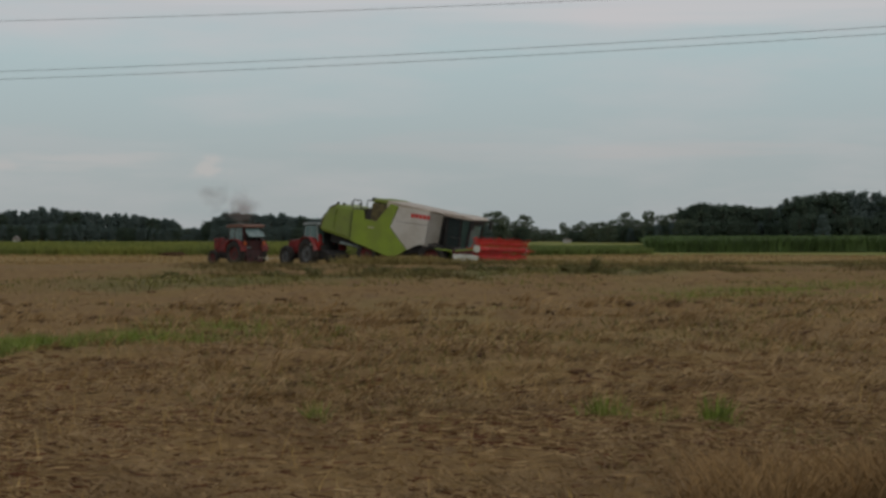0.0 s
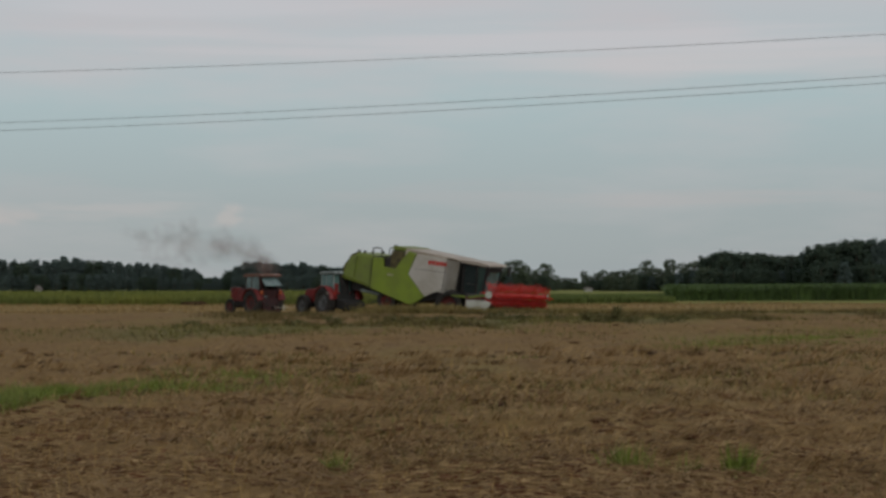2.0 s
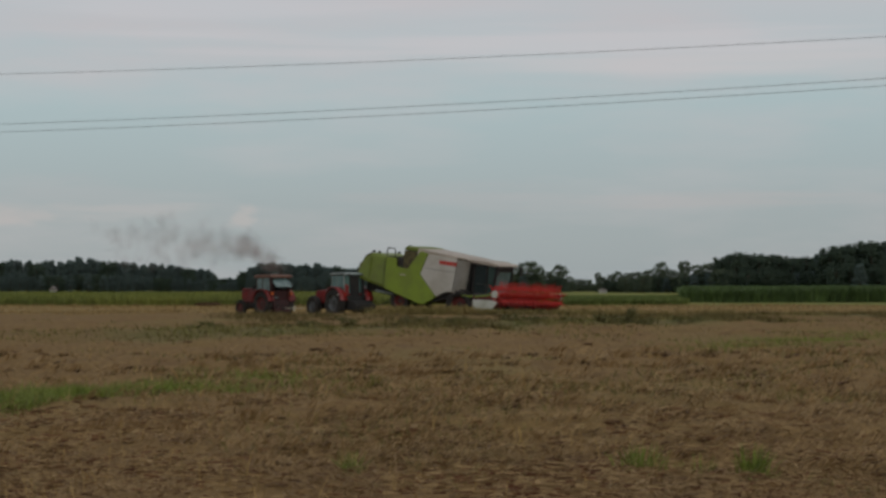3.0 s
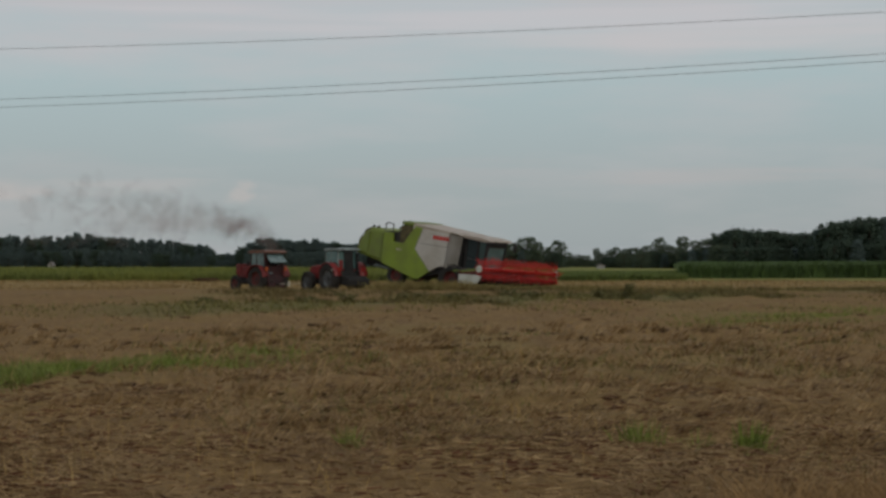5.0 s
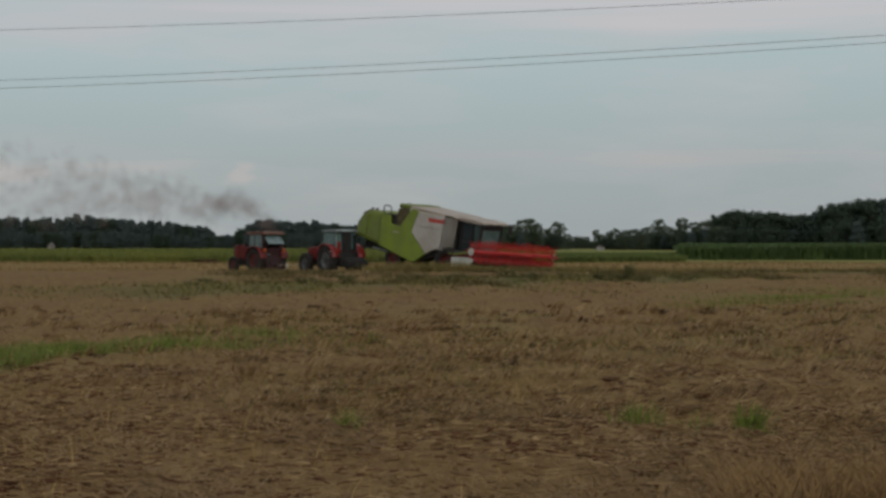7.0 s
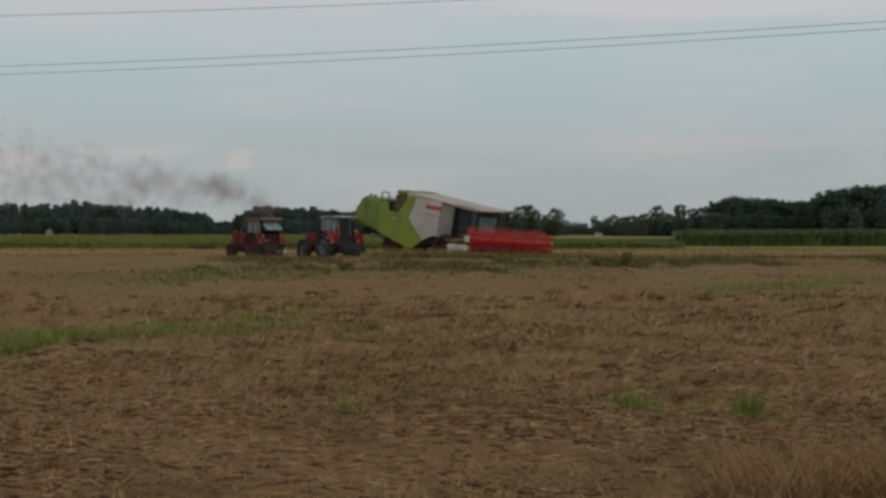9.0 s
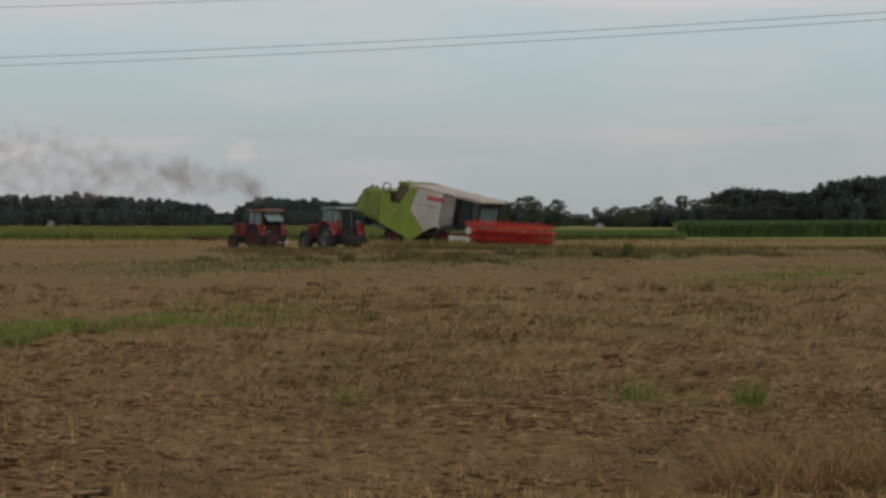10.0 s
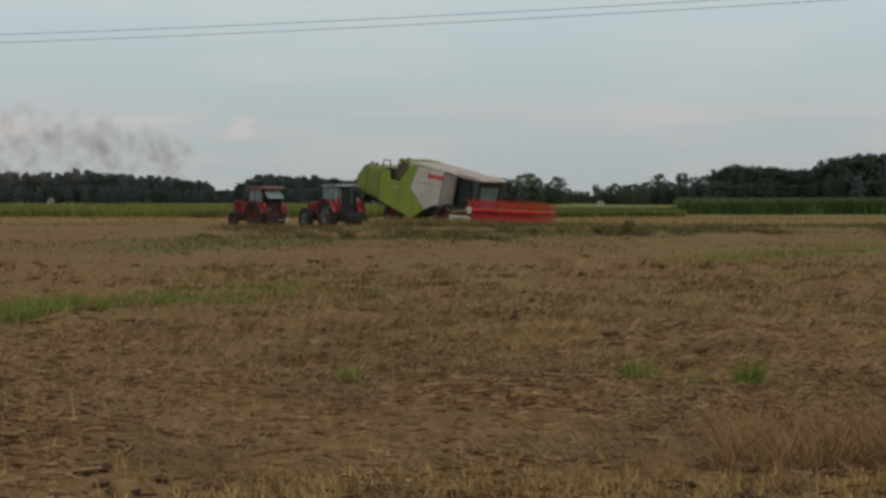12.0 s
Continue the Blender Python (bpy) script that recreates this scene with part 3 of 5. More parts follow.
def build_straw():
    rng = np.random.default_rng(31)
    # long flat straw, lying in swirls
    n = 150000
    y = np.exp(rng.uniform(math.log(7.0), math.log(60.0), n))
    x = rng.uniform(-0.31, 0.31, n) * y
    keep = rng.random(n) < (0.25 + 0.75 * smooth_step(ripple(x * 1.3 + 11, y * 0.9), 0.2, 0.7)) * (1 - 0.55 * smooth_step(y, 12, 16)) * (1 - 0.85 * smooth_step(y, 18, 32)) * (0.2 + 0.8 * smooth_step(y, 8.7, 9.6))
    x, y = x[keep], y[keep]
    n = len(x)
    base = land(x, y) + rng.uniform(-0.02, 0.03, n)
    v, f = blades(rng, x, y, rng.uniform(0.08, 0.32, n), np.maximum(0.005, y * 0.0005) * rng.uniform(0.7, 1.6, n), rng.uniform(1.1, 1.52, n), swirl(x, y) + np.where(rng.random(n) < 0.45, math.pi, 0.0) + rng.normal(0, 1.3, n), base, 0.88)
    cloud_of("lodged_straw", v, f, STRAW, "brown flattened straw lying in swirls over the field", "straw")
    # bent tufts that still stand
    n = 60000
    y = np.exp(rng.uniform(math.log(7.5), math.log(85.0), n))
    x = rng.uniform(-0.31, 0.31, n) * y
    tuft = 0.6 * ripple(x * 1.3 + 11, y * 0.9) + 0.4 * ripple(x * 3.3, y * 2.6 + 8)
    keep = rng.random(n) < smooth_step(tuft, 0.48, 0.78) * 0.32 * (1 - 0.8 * smooth_step(y, 24, 40))
    x, y = x[keep], y[keep]
    n = len(x)
    v, f = blades(rng, x, y, rng.uniform(0.15, 0.42, n), np.maximum(0.005, y * 0.00045) * rng.uniform(0.7, 1.4, n), rng.uniform(0.85, 1.4, n), swirl(x, y) + rng.normal(0, 0.8, n), None, 0.75)
    cloud_of("bent_straw", v, f, STRAW, "bent brown straw standing in low tufts", "straw")
    # waves of straw gone over, bent rows; every third has dark blades as shade
    xs, ys, turns, sizes, holes = [], [], [], [], []
    for k in range(640):
        cy = math.exp(rng.uniform(math.log(13.5), math.log(38.0)))
        cx = cy * (rng.uniform(-0.12, 0.29) if k % 4 else rng.uniform(-0.29, 0.0))
        m = int(rng.integers(12, 46))
        along, run, size = rng.uniform(-0.7, 0.5), rng.uniform(0.1, 0.42), rng.uniform(0.09, 0.23) * (0.8 + 0.014 * cy)
        u = rng.uniform(-1, 1, m)
        bow, lie = rng.uniform(-0.1, 0.1), rng.uniform(-0.9, 0.1)
        xs.append(cx + u * run * math.cos(along) + rng.normal(0, 0.03, m))
        ys.append(cy + u * run * math.sin(along) + bow * u * u + rng.normal(0, 0.05, m))
        turns.append(np.full(m, lie) + rng.normal(0, 0.22, m))
        sizes.append(size * (1 - 0.55 * u * u) * rng.uniform(0.6, 1.1, m))
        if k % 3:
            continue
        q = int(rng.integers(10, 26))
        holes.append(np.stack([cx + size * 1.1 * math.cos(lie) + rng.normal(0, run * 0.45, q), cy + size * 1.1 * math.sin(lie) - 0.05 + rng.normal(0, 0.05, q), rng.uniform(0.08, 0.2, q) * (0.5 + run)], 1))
    x, y, turn, size = (np.concatenate(a) for a in (xs, ys, turns, sizes))
    n = len(x)
    v, f = blades(rng, x, y, size * 1.8, np.maximum(0.007, y * 0.0005) * rng.uniform(0.7, 1.5, n), rng.uniform(1.0, 1.4, n), turn, None, 0.55)
    cloud_of("lodged_straw_waves", v, f, BENTSTRAW, "bent waves of brown straw gone over in the wind", "straw")
    # single long stalks that lie slantwise over the waves
    n = 900
    y = np.exp(rng.uniform(math.log(13.0), math.log(36.0), n))
    x = rng.uniform(-0.29, 0.3, n) * y
    keep = rng.random(n) < 0.25 + 0.75 * smooth_step(x / y, -0.1, 0.12)
    x, y = x[keep], y[keep]
    n = len(x)
    v, f = blades(rng, x, y, rng.uniform(0.15, 0.42, n), np.maximum(0.010, y * 0.0007) * rng.uniform(0.7, 1.4, n), rng.uniform(0.9, 1.35, n), rng.normal(-0.5, 0.45, n), None, 0.75)
    cloud_of("fallen_stalks", v, f, PALECHAFF, "long pale stalks lying slantwise on the straw", "stalks")
    # shade below the waves, put in as dark flat blades
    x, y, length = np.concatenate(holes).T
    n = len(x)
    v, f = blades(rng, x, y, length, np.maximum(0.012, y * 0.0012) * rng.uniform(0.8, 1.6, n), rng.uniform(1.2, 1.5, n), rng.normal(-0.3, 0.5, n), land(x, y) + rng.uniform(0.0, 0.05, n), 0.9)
    cloud_of("hollow_straw", v, f, HOLLOW, "dark straw blades painting the shade under the bent waves", "straw")
    # thin young weeds between the straw
    n = 46000
    y = np.exp(rng.uniform(math.log(10.0), math.log(75.0), n))
    x = rng.uniform(-0.31, 0.31, n) * y
    patch = 0.65 * ripple(x * 0.28 + 15, y * 0.12 + 31) + 0.35 * ripple(x * 0.9 + 3, y * 0.5)
    keep = rng.random(n) < smooth_step(patch + 0.25 * x / y, 0.45, 0.75)
    x, y = x[keep], y[keep]
    n = len(x)
    v, f = blades(rng, x, y, rng.uniform(0.05, 0.17, n), np.maximum(0.005, y * 0.0005) * rng.uniform(0.8, 1.6, n), rng.uniform(0.1, 1.2, n), rng.uniform(0, 6.28, n))
    cloud_of("young_weeds", v, f, WEED, "thin olive green weeds sprouting between the straw", "weeds")
    # single dry stalks left standing
    n = 1500
    y = np.exp(rng.uniform(math.log(8.3), math.log(40.0), n))
    x = rng.uniform(-0.3, 0.3, n) * y
    keep = rng.random(n) < smooth_step(ripple(x * 0.8 + 3, y * 0.5 + 9), 0.35, 0.8)
    x, y = x[keep], y[keep]
    n = len(x)
    v, f = blades(rng, x, y, rng.uniform(0.10, 0.30, n), np.maximum(0.005, y * 0.00055), rng.uniform(0.0, 0.7, n), rng.uniform(0, 6.28, n))
    cloud_of("dry_stalks", v, f, PALESTUBBLE, "single pale dry stalks left standing in the straw", "stalks")
    # chopped pieces on the ground, pale ones and dark reddish ones
    for name, mat, label, n in (("chopped_straw", PALECHAFF, "pale chopped straw scattered on the ground", 19000), ("rotting_straw", REDDISH, "dark reddish straw scattered on the ground", 11000)):
        y = np.exp(rng.uniform(math.log(7.4), math.log(24.0), n))
        x = rng.uniform(-0.31, 0.31, n) * y
        keep = rng.random(n) < (0.2 + 0.8 * smooth_step(ripple(x * 0.9 + 31, y * 0.6 + 2), 0.3, 0.7)) * (1 - 0.8 * smooth_step(y, 11, 22)) * (0.4 + 0.6 * smooth_step(y, 8.6, 11))
        x, y = x[keep], y[keep]
        n = len(x)
        base = land(x, y) + rng.uniform(0.02, 0.07, n)
        turn = rng.normal(0, 0.5, n) + np.where(rng.random(n) < 0.5, math.pi, 0.0)
        length, width = rng.uniform(0.03, 0.14, n), rng.uniform(0.005, 0.012, n)
        way = np.stack([np.cos(turn), np.sin(turn), rng.normal(0, 0.12, n)], 1) * (length / 2)[:, None]
        up = np.stack([rng.normal(0, 0.1, n), rng.normal(-0.3, 0.3, n), np.ones(n)], 1) * (width / 2)[:, None]
        c = np.stack([x, y, base], 1)
        cloud_of(name, np.stack([c - way - up, c + way - up, c + way + up, c - way + up], 1).reshape(-1, 3), np.arange(n * 4).reshape(n, 4), mat, label, "straw")
    # short broken stubble at the near edge of the field
    n = 60000
    y = rng.uniform(7.8, 9.6, n)
    x = rng.uniform(-0.31, 0.31, n) * y
    line = 8.88 - 0.6 * smooth_step(x, -0.4, -1.6) + 0.5 * (ripple(x * 1.7, y * 0 + 3) - 0.5)
    keep = rng.random(n) < (0.12 * smooth_step(line - y, -0.8, -0.2) * smooth_step(x, -0.6, 0.2) + 0.72 * smooth_step(line - y, -0.25, 0.35)) * smooth_step(x, -1.8, -0.9) * (0.1 + 0.9 * smooth_step(ripple(x * 3.4 + 5, y * 3.0), 0.30, 0.62)) + 0.012
    x, y = x[keep], y[keep]
    n = len(x)
    v, f = blades(rng, x, y, 0.03 + 0.10 * rng.random(n) ** 1.6, rng.uniform(0.007, 0.014, n), rng.uniform(0.1, 1.4, n), rng.uniform(0, 6.28, n))
    cloud_of("upright_stubble", v, f, PALESTUBBLE, "pale yellow broken stubble along the field's edge", "stubble")
    # matted dry grass, hanging over the stubble
    n = 21000
    y = 9.3 + np.abs(rng.normal(0, 0.6, n)) - 0.2
    x = rng.uniform(0.5, 3.6, n)
    keep = rng.random(n) < smooth_step(x + 0.8 * ripple(x * 1.5, y * 1.4), 1.9, 2.8)
    x, y = x[keep], y[keep]
    n = len(x)
    v, f = blades(rng, x, y, rng.uniform(0.10, 0.40, n), rng.uniform(0.005, 0.011, n), rng.uniform(0.5, 1.45, n), -0.4 + 3.4 * ripple(x * 2.3, y * 2.1) + rng.normal(0, 1.3, n), None, 0.7)
    cloud_of("matted_grass", v, f, DRYGRASS, "matted dry brown grass leaning over the stubble", "grass")
    # golden stubble behind the bank
    n = 40000
    y = rng.uniform(88, 134, n)
    x = rng.uniform(-0.31, 0.31, n) * y
    keep = y + 0.45 * x + 12 * ripple(x * 0.15, y * 0.05) > 104
    x, y = x[keep], y[keep]
    n = len(x)
    v, f = blades(rng, x, y, rng.uniform(0.1, 0.22, n), rng.uniform(0.04, 0.07, n), rng.uniform(0.05, 0.7, n), rng.uniform(0, 6.28, n))
    cloud_of("golden_stubble", v, f, GOLD, "short golden stubble around the machines", "stubble")
    # weeds on the bank, which runs slantwise
    n = 90000
    y = rng.uniform(40, 100, n)
    x = rng.uniform(-0.31, 0.31, n) * y
    lane = (y - 61.8 - 1.12 * x) / 4.5
    clump = ripple(x * 0.42 + 30, y * 0.2 + 3) * 0.6 + 0.4 * ripple(x * 1.4, y * 0.7)
    keep = (rng.random(n) < smooth_step(clump, 0.32, 0.6) * np.exp(-lane ** 2) * 2.2 * (0.06 + 0.94 * smooth_step(x, -10.0, -5.5))) & (y < 92)
    x, y, clump = x[keep], y[keep], clump[keep]
    n = len(x)
    v, f = blades(rng, x, y, rng.uniform(0.12, 0.34, n) * (0.4 + 1.0 * clump), rng.uniform(0.016, 0.03, n), rng.uniform(0.6, 1.45, n), rng.uniform(0, 6.28, n))
    cloud_of("bank_weeds", v, f, WEED, "patchy dull green weeds along the low bank", "weeds")
    # rank olive growth between the bank and the machines
    n = 88000
    y = rng.uniform(57, 93, n)
    x = rng.uniform(-0.16, 0.29, n) * y
    clump = ripple(x * 0.3 + 51, y * 0.16 + 3) * 0.6 + 0.4 * ripple(x * 1.2 + 7, y * 0.6)
    keep = rng.random(n) < smooth_step(clump, 0.40, 0.66) * smooth_step(x / y, -0.15, -0.08) * np.where(x / y > 0.04, smooth_step(y, 66, 74), 1.0)
    x, y, clump = x[keep], y[keep], clump[keep]
    n = len(x)
    v, f = blades(rng, x, y, rng.uniform(0.12, 0.34, n) * (0.4 + clump), rng.uniform(0.02, 0.034, n), rng.uniform(0.3, 1.45, n), rng.uniform(0, 6.28, n))
    cloud_of("rank_weeds", v, f, RANK, "rank olive brown weeds before the machines", "weeds")
    # yellowing grass on the lip before the machines
    n = 40000
    y = rng.uniform(91.5, 97.5, n)
    x = rng.uniform(-7, 16, n)
    keep = rng.random(n) < smooth_step(x, -5, -1) * (0.35 + 0.65 * smooth_step(ripple(x * 0.6 + 4, y * 0.5), 0.3, 0.7)) * (1 - 0.7 * smooth_step(x, 8, 13))
    x, y = x[keep], y[keep]
    n = len(x)
    v, f = blades(rng, x, y, rng.uniform(0.15, 0.66, n) * (1 - 0.3 * smooth_step(x, 1.0, 2.2)), rng.uniform(0.02, 0.04, n), rng.uniform(0.15, 1.3, n), rng.uniform(0, 6.28, n))
    cloud_of("lip_grass", v, f, BANKGRASS, "yellowing grass on the lip before the combine", "grass")
    # fresh green strip in the straw
    n = 60000
    y = rng.normal(0, 1, n)
    x = rng.uniform(-8.5, -1.4, n)
    y = np.interp(x, [-8.5, -4.7, -4.3, -2.6, -1.4], [20.8, 21.2, 23.4, 24.6, 25.2]) + y * 0.78
    keep = rng.random(n) < np.interp(x, [-8.5, -4.8, -4.4, -3.4, -2.6, -2.0], [1.0, 1.0, 0.3, 0.22, 0.10, 0.01]) * (0.15 + 0.85 * smooth_step(ripple(x * 1.5, y * 1.2), 0.15, 0.65))
    x, y = x[keep], y[keep]
    n = len(x)
    v, f = blades(rng, x, y, rng.uniform(0.07, 0.24, n), rng.uniform(0.008, 0.016, n), rng.uniform(0.1, 1.25, n), rng.uniform(0, 6.28, n))
    cloud_of("green_grass_strip", v, f, GRASS, "fresh green grass growing through the straw", "grass")


build_straw()


def grass_tuft(x, y, tall, spread, count, seed, label="fresh green grass tuft in the brown straw", mat=None, name="grass_tuft"):
    rng = np.random.default_rng(seed)
    px, py = rng.normal(0, spread, count), rng.normal(0, spread, count)
    v, f = blades(rng, px, py, (0.3 + 0.7 * rng.random(count) ** 1.6) * tall, np.full(count, tall * 0.035 + 0.003), rng.uniform(0.02, 0.75, count), np.arctan2(py, px) + rng.normal(0, 0.5, count), np.zeros(count))
    ob = cloud_of(name, v, f, mat or GRASS, label, "grass")
    ob.matrix_basis = pose(x, y, float(land(x, y)) - 0.03)
    return ob


for k, (x, y, tall, spread, count) in enumerate(((2.40, 13.3, 0.34, 0.045, 220), (2.46, 13.15, 0.2, 0.06, 70), (1.55, 13.6, 0.32, 0.075, 170), (1.97, 13.4, 0.24, 0.08, 80),
                                                 (-0.73, 13.2, 0.25, 0.04, 90), (6.6, 39, 0.18, 0.9, 700), (9.5, 45, 0.2, 1.3, 1000), (13.4, 56, 0.22, 1.6, 620), (8.2, 40, 0.2, 1.1, 900), (10.8, 46, 0.22, 1.4, 1000), (12.5, 50, 0.2, 1.2, 600), (1.7, 34, 0.16, 0.35, 140), (0.3, 40, 0.14, 0.5, 140), (-1.1, 25.5, 0.25, 0.06, 40))):
    grass_tuft(x, y, tall, spread, count, 50 + k)
for k, (x, y, tall, spread, count) in enumerate(((6.1, 61.2, 0.5, 0.3, 60), (6.9, 61.6, 0.4, 0.4, 70), (6.0, 79, 0.45, 0.5, 120), (-3.6, 90, 0.45, 0.5, 110), (-2.6, 91, 0.55, 0.5, 120), (-0.6, 93, 0.6, 0.6, 150), (0.6, 93.5, 0.6, 0.6, 150), (2.0, 93, 0.4, 0.5, 120), (7.6, 92, 0.5, 0.6, 150), (8.6, 93, 0.5, 0.5, 120))):
    grass_tuft(x, y, tall, spread, count, 80 + k, "tall dull green weed clump on the bank", DARKWEED if k < 2 else BANKGRASS, "weed_clump")


def weed_bush(x, y, wide, tall, leaves, seed):
    """A leafy wild plant: thin stems that fork from one root, with many small leaves."""
    rng = np.random.default_rng(seed)
    root = thing("weed_bush", "leafy dark green wild bush on the weedy bank", "bush", "bushes on the bank")
    root.matrix_basis = pose(x, y, float(land(x, y)) - 0.03)
    ends = []
    for k in range(6):
        a, out = rng.uniform(0, 6.28), rng.uniform(0.25, 1.0)
        tip = Vector((math.cos(a) * wide * out, math.sin(a) * wide * 0.6 * out, tall * rng.uniform(0.55, 1.0) * (1.1 - 0.4 * out)))
        knee = Vector((tip.x * 0.35, tip.y * 0.35, tip.z * 0.55))
        part("stem", tube([(0, 0, 0), knee, tip], 0.012, sides=5), DARKWEED, root)
        ends.append((knee, tip))
    pick = rng.integers(0, 6, leaves)
    s = rng.random(leaves)[:, None] ** 0.7
    c = np.array([ends[i][0] for i in pick]) * (1 - s) + np.array([ends[i][1] for i in pick]) * s + rng.normal(0, 1, (leaves, 3)) * (wide * 0.16, wide * 0.12, tall * 0.10)
    c[:, 2] = np.maximum(c[:, 2], 0.02)
    u = rng.normal(size=(leaves, 3)); u /= np.linalg.norm(u, axis=1)[:, None]
    w = np.cross(u, rng.normal(size=(leaves, 3))); w /= np.linalg.norm(w, axis=1)[:, None]
    size = rng.uniform(0.025, 0.06, leaves)[:, None]
    v = np.stack([c - u * size, c - w * size * 0.5, c + u * size, c + w * size * 0.5], 1).reshape(-1, 3)
    cloud_of("leaves", v, np.arange(leaves * 4).reshape(leaves, 4), DARKWEED, "small dark green leaves").parent = root


for k, (x, y, wide, tall, leaves) in enumerate(((5.75, 61.0, 0.5, 0.62, 380), (6.35, 61.4, 0.7, 0.5, 380), (6.75, 61.3, 0.45, 0.66, 320), (7.4, 61.9, 0.6, 0.4, 260), (-7.4, 53.5, 0.8, 0.3, 260), (-4.6, 57.0, 0.8, 0.32, 260),
                                                (-3.4, 58.2, 0.6, 0.4, 240), (-1.2, 60.5, 0.6, 0.4, 260), (0.4, 62.3, 0.7, 0.36, 260), (2.6, 64.0, 0.8, 0.36, 300), (3.6, 64.6, 0.6, 0.4, 260), (4.6, 65.0, 0.5, 0.35, 200), (9.3, 66, 0.9, 0.4, 280))):
    weed_bush(x, y, wide, tall, leaves, 300 + k)


# ---------------------------------------------------------------- overhead wires
def build_wires():
    for zl, zr, sag in ((9.79, 9.31, 0.55), (7.83, 8.0, 0.55), (7.52, 7.77, 0.55)):
        a, b = Vector((-784 / 3000 * 66, 66, zl)), Vector((784 / 3000 * 53, 53, zr))
        pts = []
        for k in range(61):
            s = -2.0 + 5.0 * k / 60
            p = a.lerp(b, s)
            p.z += sag * ((s - 0.5) ** 2 - 0.25) * 0.9
            pts.append(p)
        tagged(part("overhead_wire", tube(pts, 0.0095, sides=6), WIRE), "thin grey overhead power wire sagging across the sky", "power line", "overhead wires")


build_wires()


# ---------------------------------------------------------------- wheels
def make_wheel(name, parent, place, radius, width, rim_mat, lugs=18):
    """A farm wheel about the y axis: tyre with slanted lugs, dished rim, hub and nuts."""
    hub = part(name, lathe([(0.001, -width * 0.2), (radius * 0.2, -width * 0.2), (radius * 0.2, width * 0.2), (0.001, width * 0.2)], 16), STEEL, parent)
    hub.matrix_basis = place
    w, r = width / 2, radius
    bm = lathe([(r * 0.56, -w * 0.8), (r * 0.72, -w), (r * 0.9, -w * 0.98), (r * 0.95, -w * 0.7), (r * 0.955, w * 0.7), (r * 0.9, w * 0.98), (r * 0.72, w), (r * 0.56, w * 0.8), (r * 0.56, -w * 0.8)], 36)
    for k in range(lugs):
        for s in (-1, 1):
            a0 = 2 * math.pi * (k + (0.5 if s > 0 else 0)) / lugs
            a1 = a0 + 0.55 / lugs * 2
            da = 0.8 / lugs
            ring = []
            for rr in (r * 0.94, r):
                for a, yy in ((a0, s * w * 0.02), (a0 + da, s * w * 0.02), (a1 + da, s * w), (a1, s * w)):
                    ring.append(bm.verts.new((rr * math.cos(a), yy, rr * math.sin(a))))
            for q in ((4, 5, 6, 7), (0, 1, 5, 4), (1, 2, 6, 5), (2, 3, 7, 6), (3, 0, 4, 7)):
                bm.faces.new([ring[i] for i in q])
    part("tyre", bm, RUBBER, hub)
    bm = lathe([(r * 0.58, -w * 0.82), (r * 0.55, -w * 0.5), (r * 0.45, -w * 0.25), (r * 0.2, -w * 0.3), (r * 0.2, w * 0.3), (r * 0.45, w * 0.25), (r * 0.55, w * 0.5), (r * 0.58, w * 0.82)], 32)
    for k in range(8):
        a = 2 * math.pi * k / 8
        for s in (-1, 1):
            lathe([(0.001, -0.02), (0.025, -0.02), (0.025, 0.02), (0.001, 0.02)], 6, bm, (r * 0.14 * math.cos(a), s * w * 0.42, r * 0.14 * math.sin(a)))
    part("rim", bm, rim_mat, hub)
    return hub


# ---------------------------------------------------------------- combine harvester
# the header hangs a little lower on its far side
SAG = pose(0.06, 0.1, 1.46, -1.6) @ pose(0, 0, -1.6)


